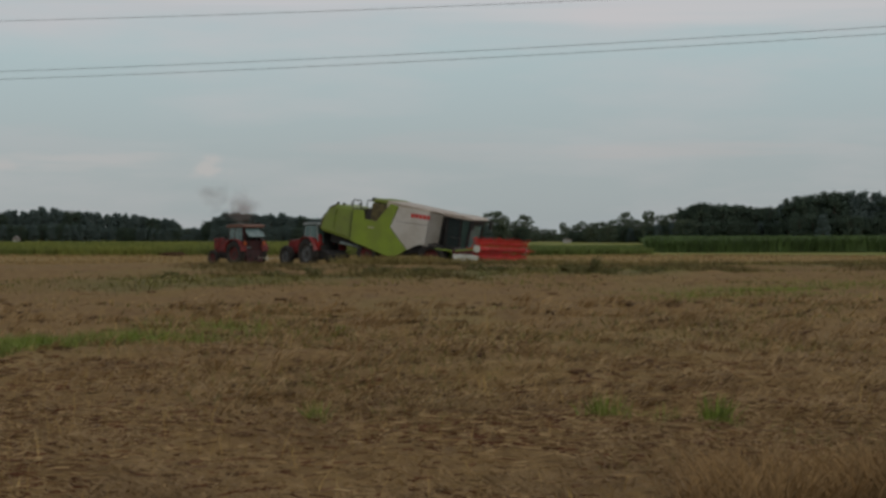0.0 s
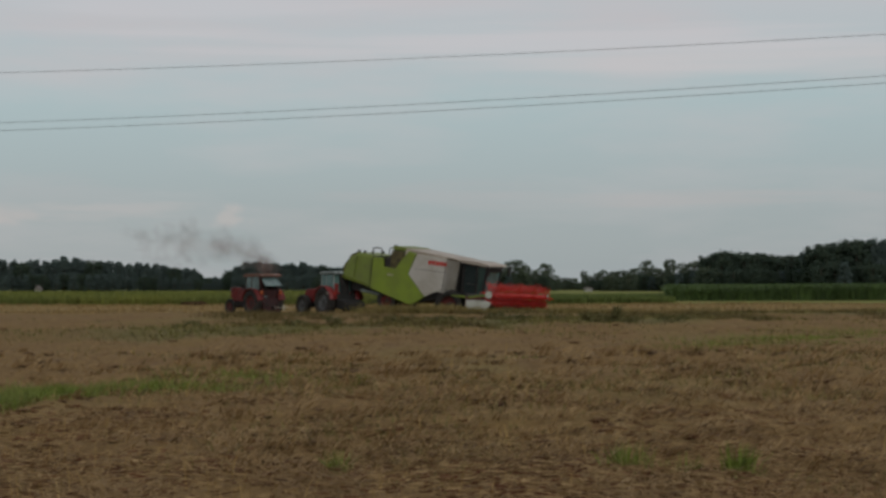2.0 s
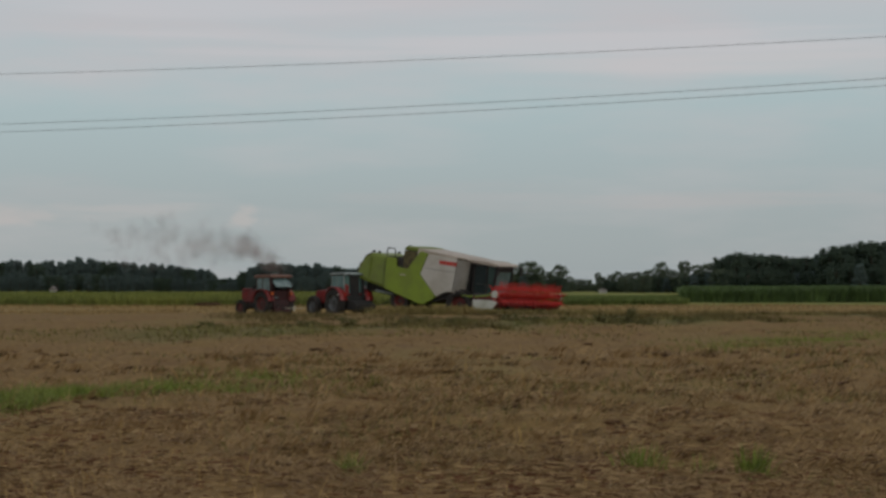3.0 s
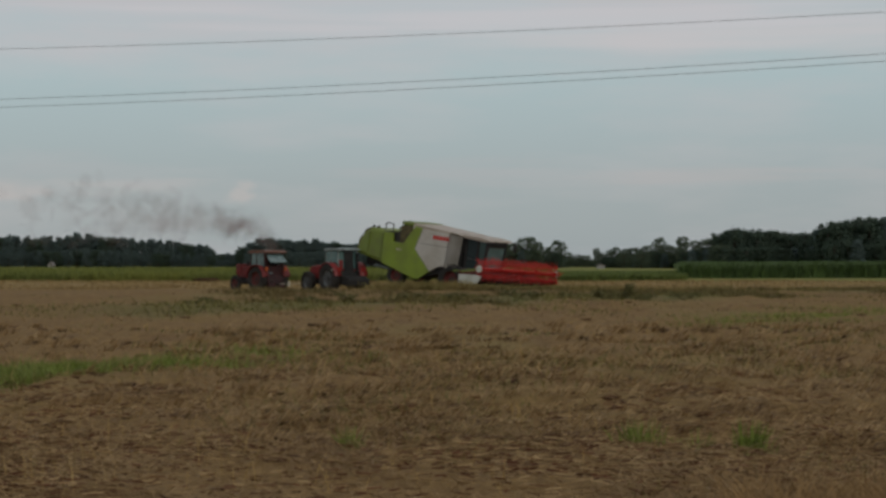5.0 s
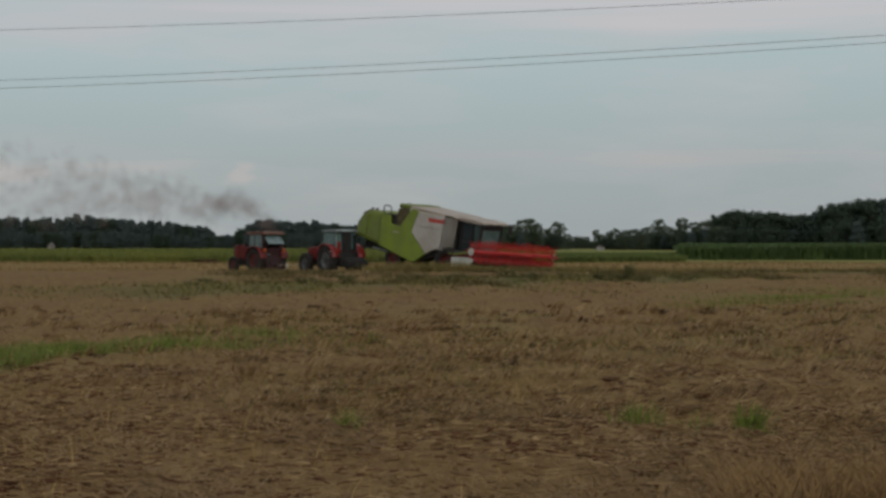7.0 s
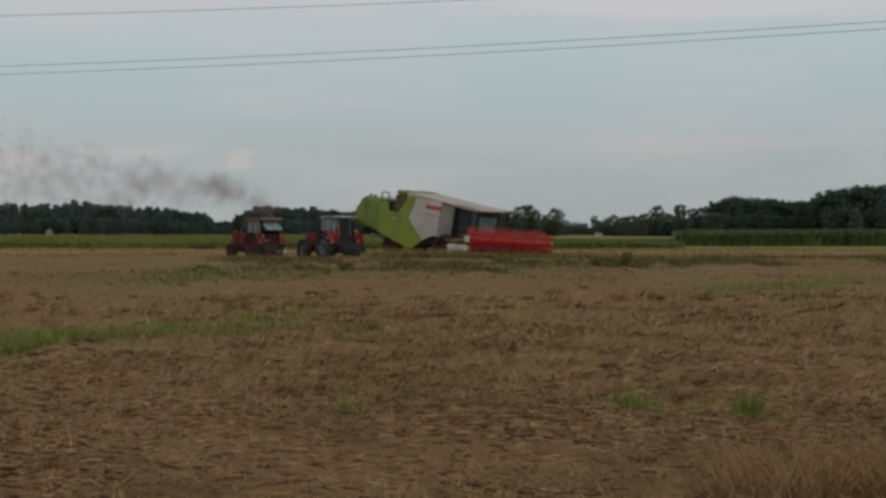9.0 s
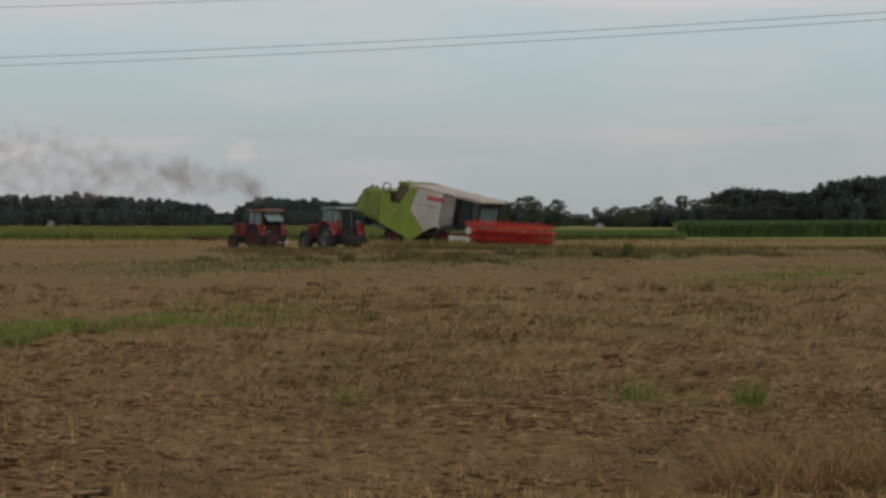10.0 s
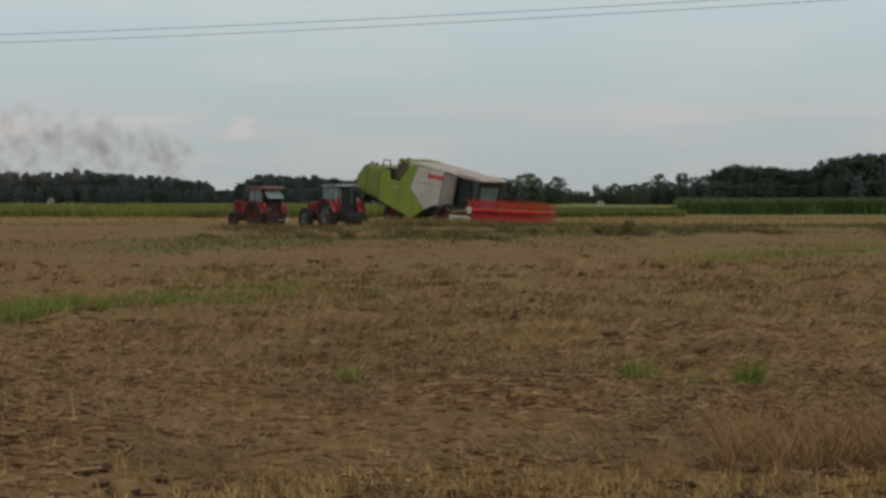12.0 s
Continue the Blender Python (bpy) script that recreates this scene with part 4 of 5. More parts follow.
def build_combine():
    root = thing("combine_harvester", "lime green and cream combine harvester with a red reel", "combine harvester")
    # straw hood at the rear
    part("rear_hood", prism([(-7.55, 1.62), (-7.42, 2.5), (-7.08, 3.08), (-6.62, 3.31), (-5.42, 3.24), (-5.42, 1.27)], -1.46, 1.46, 0.22, pinch=0.12), OLIVE, root, "rounded dusty green straw hood")
    part("hood_rim", tube([(-7.53, -1.36, 1.72), (-7.40, -1.30, 2.5), (-7.06, -1.26, 3.06), (-6.64, -1.24, 3.28)], 0.045), DUSTY, root)
    part("hood_seam", box(-6.62, -6.59, -1.44, 1.44, 1.5, 3.0, 0.005), OLIVE, root)
    part("hood_edge", box(-5.44, -5.38, -1.47, 1.47, 1.3, 3.2, 0.01), STEEL, root)
    part("straw_chopper", prism([(-6.9, 1.0), (-6.9, 1.62), (-5.0, 1.3), (-5.0, 0.85)], -1.1, 1.1, 0.04), DARK, root, "dark straw chopper under the hood")
    for s in (-1, 1):
        y0, y1 = (-1.56, -1.44) if s < 0 else (1.44, 1.56)
        part("side_panel", prism([(-5.37, 3.16), (-5.37, 1.28), (-2.78, 0.66), (-2.45, 0.68), (-1.66, 1.22), (-2.92, 2.4), (-2.5, 3.66), (-3.0, 3.76), (-3.42, 3.2), (-3.82, 2.6), (-4.62, 2.66), (-4.70, 3.16)], y0, y1, 0.025), LIME, root, "lime green side panel")
        part("front_panel", prism([(-2.89, 2.41), (-1.64, 1.23), (-1.15, 1.52), (-0.85, 1.62), (-0.57, 1.60), (-0.40, 3.53), (-2.46, 3.62)], y0 * 1.01, y1 * 1.01, 0.03), CREAM, root, "dusty cream front side panel")
        ym = s * 1.582
        part("panel_groove", box(-2.5, -0.48, min(ym, ym * 0.985), max(ym, ym * 0.985), 2.78, 2.80), STEEL, root)
        part("panel_latch", box(-4.3, -3.9, min(ym, ym * 0.98), max(ym, ym * 0.98), 2.2, 2.27, 0.005), ROOF, root)
        badge = [(-1.62 + 0.25 * k, -1.62 + 0.25 * k + 0.21) for k in range(5)]
        for a, b in badge:
            part("badge_block", box(a, b, min(ym * 1.006, ym * 0.99), max(ym * 1.006, ym * 0.99), 3.14, 3.37, 0.012), RED, root, "red badge block")
    part("cab_side_post", prism([(-0.02, 1.6), (0.15, 1.6), (0.31, 3.5), (0.15, 3.5)], -1.05, 1.05, 0.03), DARK, root)
    # rounded corner from the side panel in to the cab
    for s in (-1, 1):
        bm = bmesh.new()
        grid = []
        for k in range(7):
            a = math.pi / 2 * k / 6
            px, py = -0.58 + 0.62 * math.sin(a), s * (1.08 + 0.49 * math.cos(a))
            grid.append([bm.verts.new((px + 0.17 * (z - 1.6) / 1.93, py, z)) for z in (1.6, 2.25, 2.9, 3.53)])
        for r0, r1 in zip(grid, grid[1:]):
            for i in range(3):
                bm.faces.new((r0[i], r1[i], r1[i + 1], r0[i + 1]))
        bmesh.ops.solidify(bm, geom=list(bm.faces), thickness=0.04)
        part("corner_panel", bm, CREAM, root, "rounded dusty cream corner panel")
        part("corner_seam", tube([(-0.575, s * 1.58, 1.6), (-0.405, s * 1.58, 3.53)], 0.008, sides=5), STEEL, root)
    part("spreader_plate", prism([(-6.3, 0.98), (-5.0, 0.92), (-5.0, 1.0), (-6.2, 1.12)], -1.15, 1.15, 0.02), SLATE, root, "pale grey straw spreader plate")
    # inner body, engine bay, grain tank
    part("chassis", prism([(-5.3, 1.35), (-2.4, 0.72), (-1.3, 1.1), (-0.6, 1.25), (-0.6, 2.4), (-5.3, 2.6)], -1.36, 1.36, 0.03), DARK, root)
    part("dust_screen", box(-4.3, -3.3, -1.32, -1.24, 2.6, 3.66, 0.02), DUSTY, root, "dusty brown cooling screen")
    part("engine_bay", prism([(-5.0, 2.5), (-2.4, 2.4), (-2.4, 3.5), (-3.2, 3.72), (-4.2, 3.74), (-4.6, 3.1)], -1.2, 1.2, 0.05), DARK, root, "dark open engine bay")
    part("radiator_screen", lathe([(0.001, -0.03), (0.42, -0.03), (0.45, 0.0), (0.42, 0.03), (0.001, 0.03)], 24, centre=(-4.25, -1.26, 2.85)), STEEL, root)
    part("grain_tank", prism([(-3.3, 3.0), (-2.3, 3.0), (-0.5, 3.3), (-0.5, 3.66), (-2.3, 3.7), (-3.3, 3.78)], -1.44, 1.44, 0.05), ROOF, root, "cream grain tank")
    part("tank_cover", prism([(-3.3, 3.72), (-2.2, 3.67), (0.25, 3.52), (0.25, 3.60), (-0.1, 3.68), (-2.2, 3.82), (-3.3, 3.90)], -1.38, 1.38, 0.04), ROOF, root, "cream grain tank cover")
    part("cover_edge", tube([(-3.3, -1.4, 3.74), (-2.2, -1.4, 3.70), (0.2, -1.4, 3.57)], 0.03, sides=6), DUSTY, root)
    part("tank_rear_cover", prism([(-4.35, 3.72), (-3.3, 3.7), (-3.2, 3.94), (-4.2, 3.95)], -1.30, 1.30, 0.05), OLIVE, root)
    part("exhaust", tube([(-4.75, 0.55, 3.0), (-4.8, 0.55, 3.6), (-4.95, 0.55, 3.78), (-5.2, 0.55, 3.8)], 0.12), DARK, root, "dark exhaust pipe")
    part("unloading_auger", tube([(0.2, 1.75, 3.1), (-5.6, 1.75, 3.3)], 0.2, sides=14), LIME, root)
    for y in (-1.05, 0.9):
        part("handrail", tube([(-5.7, y, 3.1), (-5.7, y, 3.62), (-5.65, y, 3.68), (-5.2, y, 3.68), (-5.12, y, 3.62), (-5.12, y, 3.05)], 0.036), STEEL, root)
    part("ladder", tube([(-5.9, -0.8, 3.1), (-5.9, -0.8, 3.55)], 0.025), STEEL, root)
    for x, y in ((-6.75, -0.9), (-6.3, -1.0), (-6.2, 1.0)):
        lamp = part("work_lamp", box(x - 0.06, x + 0.06, y - 0.08, y + 0.08, 3.28, 3.42, 0.015), STEEL, root)
        part("lamp_stalk", tube([(x, y, 3.08), (x, y, 3.3)], 0.02), STEEL, lamp)
    # cab
    cab = part("cab_floor", box(0.3, 1.95, -0.98, 0.98, 1.55, 1.78, 0.03), DARK, root)
    part("cab_roof", prism([(0.25, 3.46), (2.0, 3.39), (2.17, 3.44), (2.1, 3.55), (1.35, 3.64), (0.25, 3.64)], -1.16, 1.16, 0.05), ROOF, cab, "cream cab roof with a front overhang")
    for y in (-0.93, 0.93):
        part("cab_pillar", tube([(0.45, y, 1.75), (0.4, y, 3.5)], 0.09), DARK, cab)
        part("cab_pillar", tube([(1.35, y, 1.75), (1.28, y, 3.5)], 0.075), DARK, cab)
        part("cab_pillar", tube([(1.75, y * 0.96, 1.75), (1.92, y * 0.96, 3.42)], 0.1), DARK, cab)
        part("side_window", prism([(0.48, 1.78), (1.31, 1.78), (1.25, 3.48), (0.44, 3.48)], y - 0.008, y + 0.008), GLASS, cab, "dark side window")
        part("side_window", prism([(1.39, 1.78), (1.72, 1.78), (1.88, 3.42), (1.33, 3.44)], y - 0.008, y + 0.008), DEEPGLASS, cab, "dark green side window")
    part("windscreen", prism([(1.74, 1.78), (1.76, 1.78), (1.93, 3.41), (1.91, 3.41)], -0.86, 0.86), TEALGLASS, cab, "pale curved windscreen")
    part("sun_visor", prism([(1.96, 3.1), (1.98, 3.1), (2.02, 3.36), (2.0, 3.36)], -0.8, 0.8), DARK, cab)
    for y in (-0.4, 0.4):
        part("roof_lamp", box(2.08, 2.15, y - 0.11, y + 0.11, 3.40, 3.46, 0.01), STEEL, cab)
    part("cab_back_wall", box(0.32, 0.38, -0.95, 0.95, 1.75, 3.5), DARK, cab)
    part("seat", prism([(0.7, 1.8), (1.25, 1.8), (1.25, 2.2), (0.9, 2.25), (0.8, 2.9), (0.65, 2.9)], -0.25, 0.25, 0.04), DARK, cab)
    part("steering_column", tube([(1.6, 0, 1.8), (1.4, 0, 2.45)], 0.04), DARK, cab)
    for y in (-1.25, 1.25):
        arm = part("mirror_arm", tube([(1.9, y * 0.85, 3.42), (2.25, y * 1.05, 3.46), (2.25, y * 1.08, 3.2)], 0.02), STEEL, root)
        part("mirror", box(2.2, 2.28, y * 1.08 - 0.12, y * 1.08 + 0.12, 2.9, 3.42, 0.02), DARK, arm)
    part("platform", box(0.1, 1.7, -1.55, -0.98, 1.5, 1.57, 0.01), LIME, root, "green cab platform")
    part("platform_rail", tube([(1.65, -1.5, 1.55), (1.65, -1.5, 2.3), (1.0, -1.5, 2.35)], 0.022), STEEL, root)
    for z in (0.65, 0.95, 1.25):
        part("step", box(1.55, 1.95, -1.6, -1.3, z, z + 0.04, 0.008), STEEL, root)
    # axles and wheels
    part("front_axle", tube([(0, -1.2, 0.95), (0, 1.2, 0.95)], 0.16), STEEL, root)
    part("rear_axle", tube([(-4.3, -1.1, 0.66), (-4.3, 1.1, 0.66)], 0.11), STEEL, root)
    for y in (-1.2, 1.2):
        make_wheel("front_wheel", root, pose(-0.1, y, 0.93), 0.93, 0.68, RIMRED)
        make_wheel("rear_wheel", root, pose(-4.3, y, 0.66), 0.66, 0.46, RIMRED, 16)
    # header
    part("feeder_house", prism([(0.5, 1.1), (2.2, 0.95), (2.2, 1.65), (0.9, 1.9)], -0.72, 0.72, 0.03), LIME, root, "green feeder house")
    header = part("header_table", prism([(2.05, 1.0), (3.3, 0.92), (3.85, 0.9), (3.3, 1.0), (2.3, 1.12), (2.16, 1.8), (2.05, 1.8)], -3.75, 3.75, 0.01), RIMRED, root, "dull red cutting header table")
    part("header_beam", tube([(2.1, -3.75, 1.86), (2.1, 3.75, 1.86)], 0.08), STEEL, header)
    auger = lathe([(0.001, -3.65), (0.2, -3.65), (0.2, 3.65), (0.001, 3.65)], 16, centre=(2.55, 0, 1.36))
    for s in (-1, 1):
        last = None
        for k in range(73):
            a, y = s * k * 0.5, s * (3.6 - 2.8 * k / 72)
            pair = [auger.verts.new((2.55 + r * math.cos(a), y, 1.36 + r * math.sin(a))) for r in (0.19, 0.3)]
            if last:
                auger.faces.new((last[0], last[1], pair[1], pair[0]))
            last = pair
    part("intake_auger", auger, STEEL, header)
    for s in (-1, 1):
        a, b = sorted((s * 3.75, s * 3.83))
        part("end_panel", prism([(2.2, 0.86), (2.1, 1.58), (2.6, 1.64), (3.3, 1.70), (3.72, 1.64), (3.35, 1.08), (2.75, 0.78)], a, b, 0.02), WHITE if s < 0 else RIMRED, header, "white header end panel" if s < 0 else "dull red header end panel")
        part("crop_divider", prism([(3.7, 0.9), (3.8, 1.12), (4.75, 0.85), (4.78, 0.8)], s * 3.79 - 0.07, s * 3.79 + 0.07, 0.02), STEEL, header)
        part("reel_arm", prism([(2.05, 1.68), (2.05, 1.8), (3.5, 2.1), (3.5, 1.98)], s * 3.71 - 0.03, s * 3.71 + 0.03, 0.01), OLIVE, header)
    bar = bmesh.new()
    for k in range(75):
        y = -3.7 + 0.1 * k
        prism([(3.8, 0.9), (3.8, 0.93), (3.98, 0.91)], y - 0.012, y + 0.012, 0, bar)
    part("cutter_bar", bar, STEEL, header, "row of dark knife guards")
    part("cutter_backing", box(2.0, 2.04, -3.7, 3.7, 0.95, 1.78), STEEL, header)
    header.matrix_basis = SAG
    # reel, turning about its own shaft
    reel = part("reel", tube([(0, -3.75, 0), (0, 3.75, 0)], 0.12, sides=12), RED, root, "red tined pick-up reel")
    reel.matrix_basis = SAG @ pose(3.5, 0, 2.05)
    for k in range(6):
        a = math.pi / 3 * k
        cx, cz = 0.44 * math.cos(a), 0.44 * math.sin(a)
        bat = tube([(cx, -3.72, cz), (cx, 3.72, cz)], 0.014, sides=6)
        # springy tines of this bat
        d, e = Vector((math.cos(a), 0, math.sin(a))), Vector((-math.sin(a), 0, math.cos(a)))
        tine = random.Random(k)
        for j in range(150):
            y, c = -3.68 + j * 0.0494, Vector((cx, 0, cz))
            c.y = y
            tube([c - d * tine.uniform(0.1, 0.34) + e * tine.uniform(-0.12, 0.12), c, c + e * tine.uniform(0.0, 0.14) + d * tine.uniform(0.10, 0.36)], 0.0095, bat, 3)
        part("reel_bat", bat, RED, reel)
    for y in (-3.6, -1.8, 0.0, 1.8, 3.6):
        sp = lathe([(0.08, -0.015), (0.16, -0.015), (0.16, 0.015), (0.08, 0.015)], 16, centre=(0, y, 0))
        for k in range(6):
            a = math.pi / 3 * k
            tube([(0, y, 0), (0.44 * math.cos(a), y, 0.44 * math.sin(a))], 0.03, sp, 5)
            b = a + math.pi / 3
            tube([(0.44 * math.cos(a), y, 0.44 * math.sin(a)), (0.44 * math.cos(b), y, 0.44 * math.sin(b))], 0.022, sp, 5)
        part("reel_spider", sp, RED, reel)
    for y in (-3.72, 3.72):
        part("reel_end_disc", lathe([(0.001, -0.02), (0.19, -0.02), (0.21, 0.0), (0.19, 0.02), (0.001, 0.02)], 24, centre=(0, y * 1.03, 0)), WHITE, reel, "pale round reel drive cover")
    return root, reel


combine, reel = build_combine()


# ---------------------------------------------------------------- tractors
def build_tractor(name, label, paint, roofmat, rimmat, modern):
    """A tractor that faces +x, its rear axle over the origin."""
    root = thing(name, label, "tractor", "towing tractors")
    rr, fr = (0.88, 0.66) if modern else (0.78, 0.50)
    wb = 2.55 if modern else 2.35
    track = 0.95 if modern else 0.85
    top = 2.72 if modern else 2.58
    cw = 0.71 if modern else 0.74
    hood_top = 1.72 if modern else 1.62
    nose = wb + (0.75 if modern else 0.5)
    hood = prism([(0.75, 0.85), (nose - 0.1, 0.85), (nose, 1.0), (nose, hood_top - 0.25), (nose - 0.25, hood_top - 0.08), (0.75, hood_top + 0.06)], -0.36, 0.36, 0.06, pinch=0.1)
    part("engine_hood", hood, paint, root, "red engine hood")
    grille = part("grille", box(nose - 0.01, nose + 0.03, -0.26, 0.26, 1.0, hood_top - 0.3, 0.01), DARK, root)
    for y in (-0.17, 0.17):
        part("headlight", lathe([(0.001, -0.02), (0.08, -0.02), (0.08, 0.02), (0.001, 0.02)], 14, centre=(0, 0, 0)), GREY, grille).matrix_basis = pose(nose + 0.03, y, hood_top - 0.42, 0, 0, 90)
    part("engine_block", box(0.3, wb + 0.2, -0.26, 0.26, 0.5, 0.95, 0.04), STEEL, root)
    part("gearbox", box(-0.45, 0.6, -0.3, 0.3, 0.45, 1.05, 0.05), STEEL, root)
    part("front_weights", box(nose, nose + 0.28, -0.38, 0.38, 0.55, 0.95, 0.03), STEEL, root)
    part("front_axle", tube([(wb, -track, fr), (wb, track, fr)], 0.08), STEEL, root)
    part("rear_axle", tube([(0, -track, rr), (0, track, rr)], 0.13), STEEL, root)
    wheels = []
    for y in (-track, track):
        wheels.append((make_wheel("rear_wheel", root, pose(0, y, rr), rr, 0.5 if modern else 0.42, rimmat), (0, y, rr), rr))
        wheels.append((make_wheel("front_wheel", root, pose(wb, y * 0.93, fr), fr, 0.38 if modern else 0.24, rimmat, 14), (wb, y * 0.93, fr), fr))
    for s in (-1, 1):
        bm = bmesh.new()
        last = None
        for k in range(13):
            a = radians(5 + 165 * k / 12)
            row = [bm.verts.new(((rr + d) * math.cos(a), y, rr + (rr + d) * math.sin(a))) for d, y in ((0.08, s * (track - 0.28)), (0.12, s * (track + 0.24)), (0.08, s * (track + 0.25)), (0.05, s * (track - 0.28)))]
            if last:
                for i in range(4):
                    bm.faces.new((last[i], last[(i + 1) % 4], row[(i + 1) % 4], row[i]))
            last = row
        part("fender", bm, paint, root, smooth=True)
        lampbox = part("tail_lamp", box(-rr * 0.98 - 0.07, -rr * 0.98, s * (track - 0.12) - 0.09, s * (track - 0.12) + 0.09, 1.28, 1.52, 0.015), LAMPRED if modern else ORANGE, root, "square tail lamp")
    # cab
    x0, x1 = -0.62, 0.85
    cab = part("cab_base", prism([(x0, 1.0), (x1, 0.95), (x1, 1.55), (x0 + 0.1, 1.5)], -cw + 0.05, cw - 0.05, 0.03), paint, root)
    out = 0.0 if modern else 0.04
    thick = 0.15 if modern else 0.2
    part("cab_roof", prism([(x0 - 0.15 - out, top - thick), (x1 + 0.12 + out, top - thick), (x1 + 0.1 + out, top - 0.06), (x1 - 0.2, top), (x0 + 0.1, top), (x0 - 0.14 - out, top - 0.07)], -cw - 0.06 - out, cw + 0.06 + out, 0.04), roofmat, cab, "pale cab roof" if modern else "faded orange-red cab roof")
    for y in (-cw, cw):
        for xa, xb, r in ((x0, x0 + 0.08, 0.045), (0.22, 0.2, 0.035), (x1, x1 - 0.1, 0.04)):
            part("cab_pillar", tube([(xa, y, 1.45), (xb, y * 0.95, top - 0.18)], r * (0.8 if modern else 1.0)), SLATE if modern else MAROON, cab)
        part("side_window", prism([(0.26, 1.5), (x1 - 0.05, 1.5), (x1 - 0.13, top - 0.2), (0.25, top - 0.2)], y * 0.975 - 0.006, y * 0.975 + 0.006), TEALGLASS if modern else PALEGLASS, cab, "teal side window" if modern else "pale side window")
        part("side_window", prism([(x0 + 0.06, 1.55), (0.18, 1.5), (0.17, top - 0.2), (x0 + 0.12, top - 0.2)], y * 0.975 - 0.006, y * 0.975 + 0.006), TEALGLASS if modern else PALEGLASS, cab, "teal side window" if modern else "pale side window")
    part("windscreen", prism([(x1 - 0.02, 1.55), (x1, 1.55), (x1 - 0.08, top - 0.2), (x1 - 0.1, top - 0.2)], -cw + 0.08, cw - 0.08), PALEGLASS, cab, "pale windscreen")
    if modern:
        part("rear_window", prism([(x0 + 0.0, 1.5), (x0 + 0.02, 1.5), (x0 + 0.1, top - 0.2), (x0 + 0.08, top - 0.2)], -cw + 0.08, cw - 0.08), TEALGLASS, cab, "pale teal rear window")
        part("rear_pillar", prism([(x0 - 0.1, 1.2), (x0 - 0.02, 1.2), (x0 + 0.07, top - 0.17), (x0 + 0.01, top - 0.17)], -0.34, 0.30, 0.02), DARK, cab, "dark wide rear pillar")
        part("rear_panel", box(x0 - 0.06, x0 + 0.04, cw - 0.3, cw - 0.02, 1.3, 2.0, 0.06), TRACTORRED, cab)
        part("window_frame", tube([(x0 + 0.02, -cw + 0.04, 1.5), (x0 + 0.1, -cw + 0.06, top - 0.2)], 0.05), SLATE, cab)
        part("window_frame", tube([(x0 + 0.02, cw - 0.04, 1.5), (x0 + 0.1, cw - 0.06, top - 0.2)], 0.04), SLATE, cab)
        for y in (-0.5, 0.5):
            part("roof_lamp", box(x0 - 0.2, x0 - 0.12, y - 0.1, y + 0.1, top - 0.16, top - 0.06, 0.015), GREY, cab)
        part("rear_weight", prism([(-1.95, 0.45), (-0.9, 0.45), (-0.8, 1.05), (-1.5, 1.0), (-1.95, 0.8)], -0.7, 0.7, 0.06), DARK, root, "black rear linkage weight")
        for y in (-0.95, 0.95):
            part("fender_trim", box(-0.75, -0.55, y - 0.25, y + 0.25, 1.35, 1.42, 0.02), WHITE, root, "pale fender trim")
        part("air_intake", tube([(x0 - 0.1, -cw + 0.15, 1.2), (x0 - 0.1, -cw + 0.15, 2.4)], 0.09), DARK, cab)
    else:
        part("open_rear_window", prism([(x0 - 0.46, top - 0.76), (x0 - 0.44, top - 0.78), (x0 + 0.1, top - 0.19), (x0 + 0.08, top - 0.17)], -cw + 0.1, cw - 0.1), PALEGLASS, cab, "rear window propped open")
        # wall and posts in the maroon darkened for the shade at the rear
        part("rear_wall", box(x0, x0 + 0.04, -cw + 0.05, cw - 0.05, 1.0, 1.6, 0.01), MAROON, cab)
        for y in (-0.62, 0.58):
            part("rear_frame_post", box(x0 - 0.05, x0 + 0.06, y - 0.07, y + 0.07, 1.0, top - 0.2, 0.02), MAROON, cab)
        part("air_filter", tube([(1.9, 0.15, 1.5), (1.9, 0.15, 1.86)], 0.07), DARK, root)
        part("hood_nose", box(nose - 0.5, nose + 0.03, -0.4, 0.4, 1.05, hood_top + 0.1, 0.07), OLDRED, root, "boxy faded red nose")
    part("cab_lining", box(x0 + 0.1, 0.2, -cw + 0.1, cw - 0.1, 1.2, 1.5, 0.02), DARK, cab)
    part("seat", prism([(-0.35, 1.4), (0.15, 1.4), (0.15, 1.6), (-0.2, 1.62), (-0.28, 2.1), (-0.4, 2.1)], -0.24, 0.24, 0.04), DARK, cab)
    wheel = part("steering_wheel", lathe([(0.17, -0.012), (0.2, -0.012), (0.2, 0.012), (0.17, 0.012), (0.17, -0.012)], 18), DARK, cab)
    wheel.matrix_basis = pose(0.52, 0, 1.78, 60)
    # exhaust, hitch
    sx, sy = (0.95, -0.62) if modern else (0.5, -0.86)
    part("exhaust_pipe", tube([(1.2, -0.3, 1.3), (sx, sy, 1.35), (sx, sy, top - 0.1 if modern else top + 0.12), (sx - 0.06, sy, top + 0.0 if modern else top + 0.22)], 0.055), STEEL, root, "dark upright exhaust")
    for y in (-0.35, 0.35):
        part("lift_arm", tube([(-0.4, y, 0.75), (-1.1, y * 1.2, 0.62)], 0.04), STEEL, root)
    # added dark block: linkage plus the shadowed mass between the rear wheels
    low = 0.0 if modern else 0.33
    part("linkage_shade_block", prism([(-0.95, 0.55 - low), (-0.5, 0.5 - low), (-0.5, 1.3 - low), (-0.7, 1.35 - low)], -0.62, 0.62, 0.04), DARK if modern else MAROON, root, "dark rear linkage block filling in the shade between the wheels")
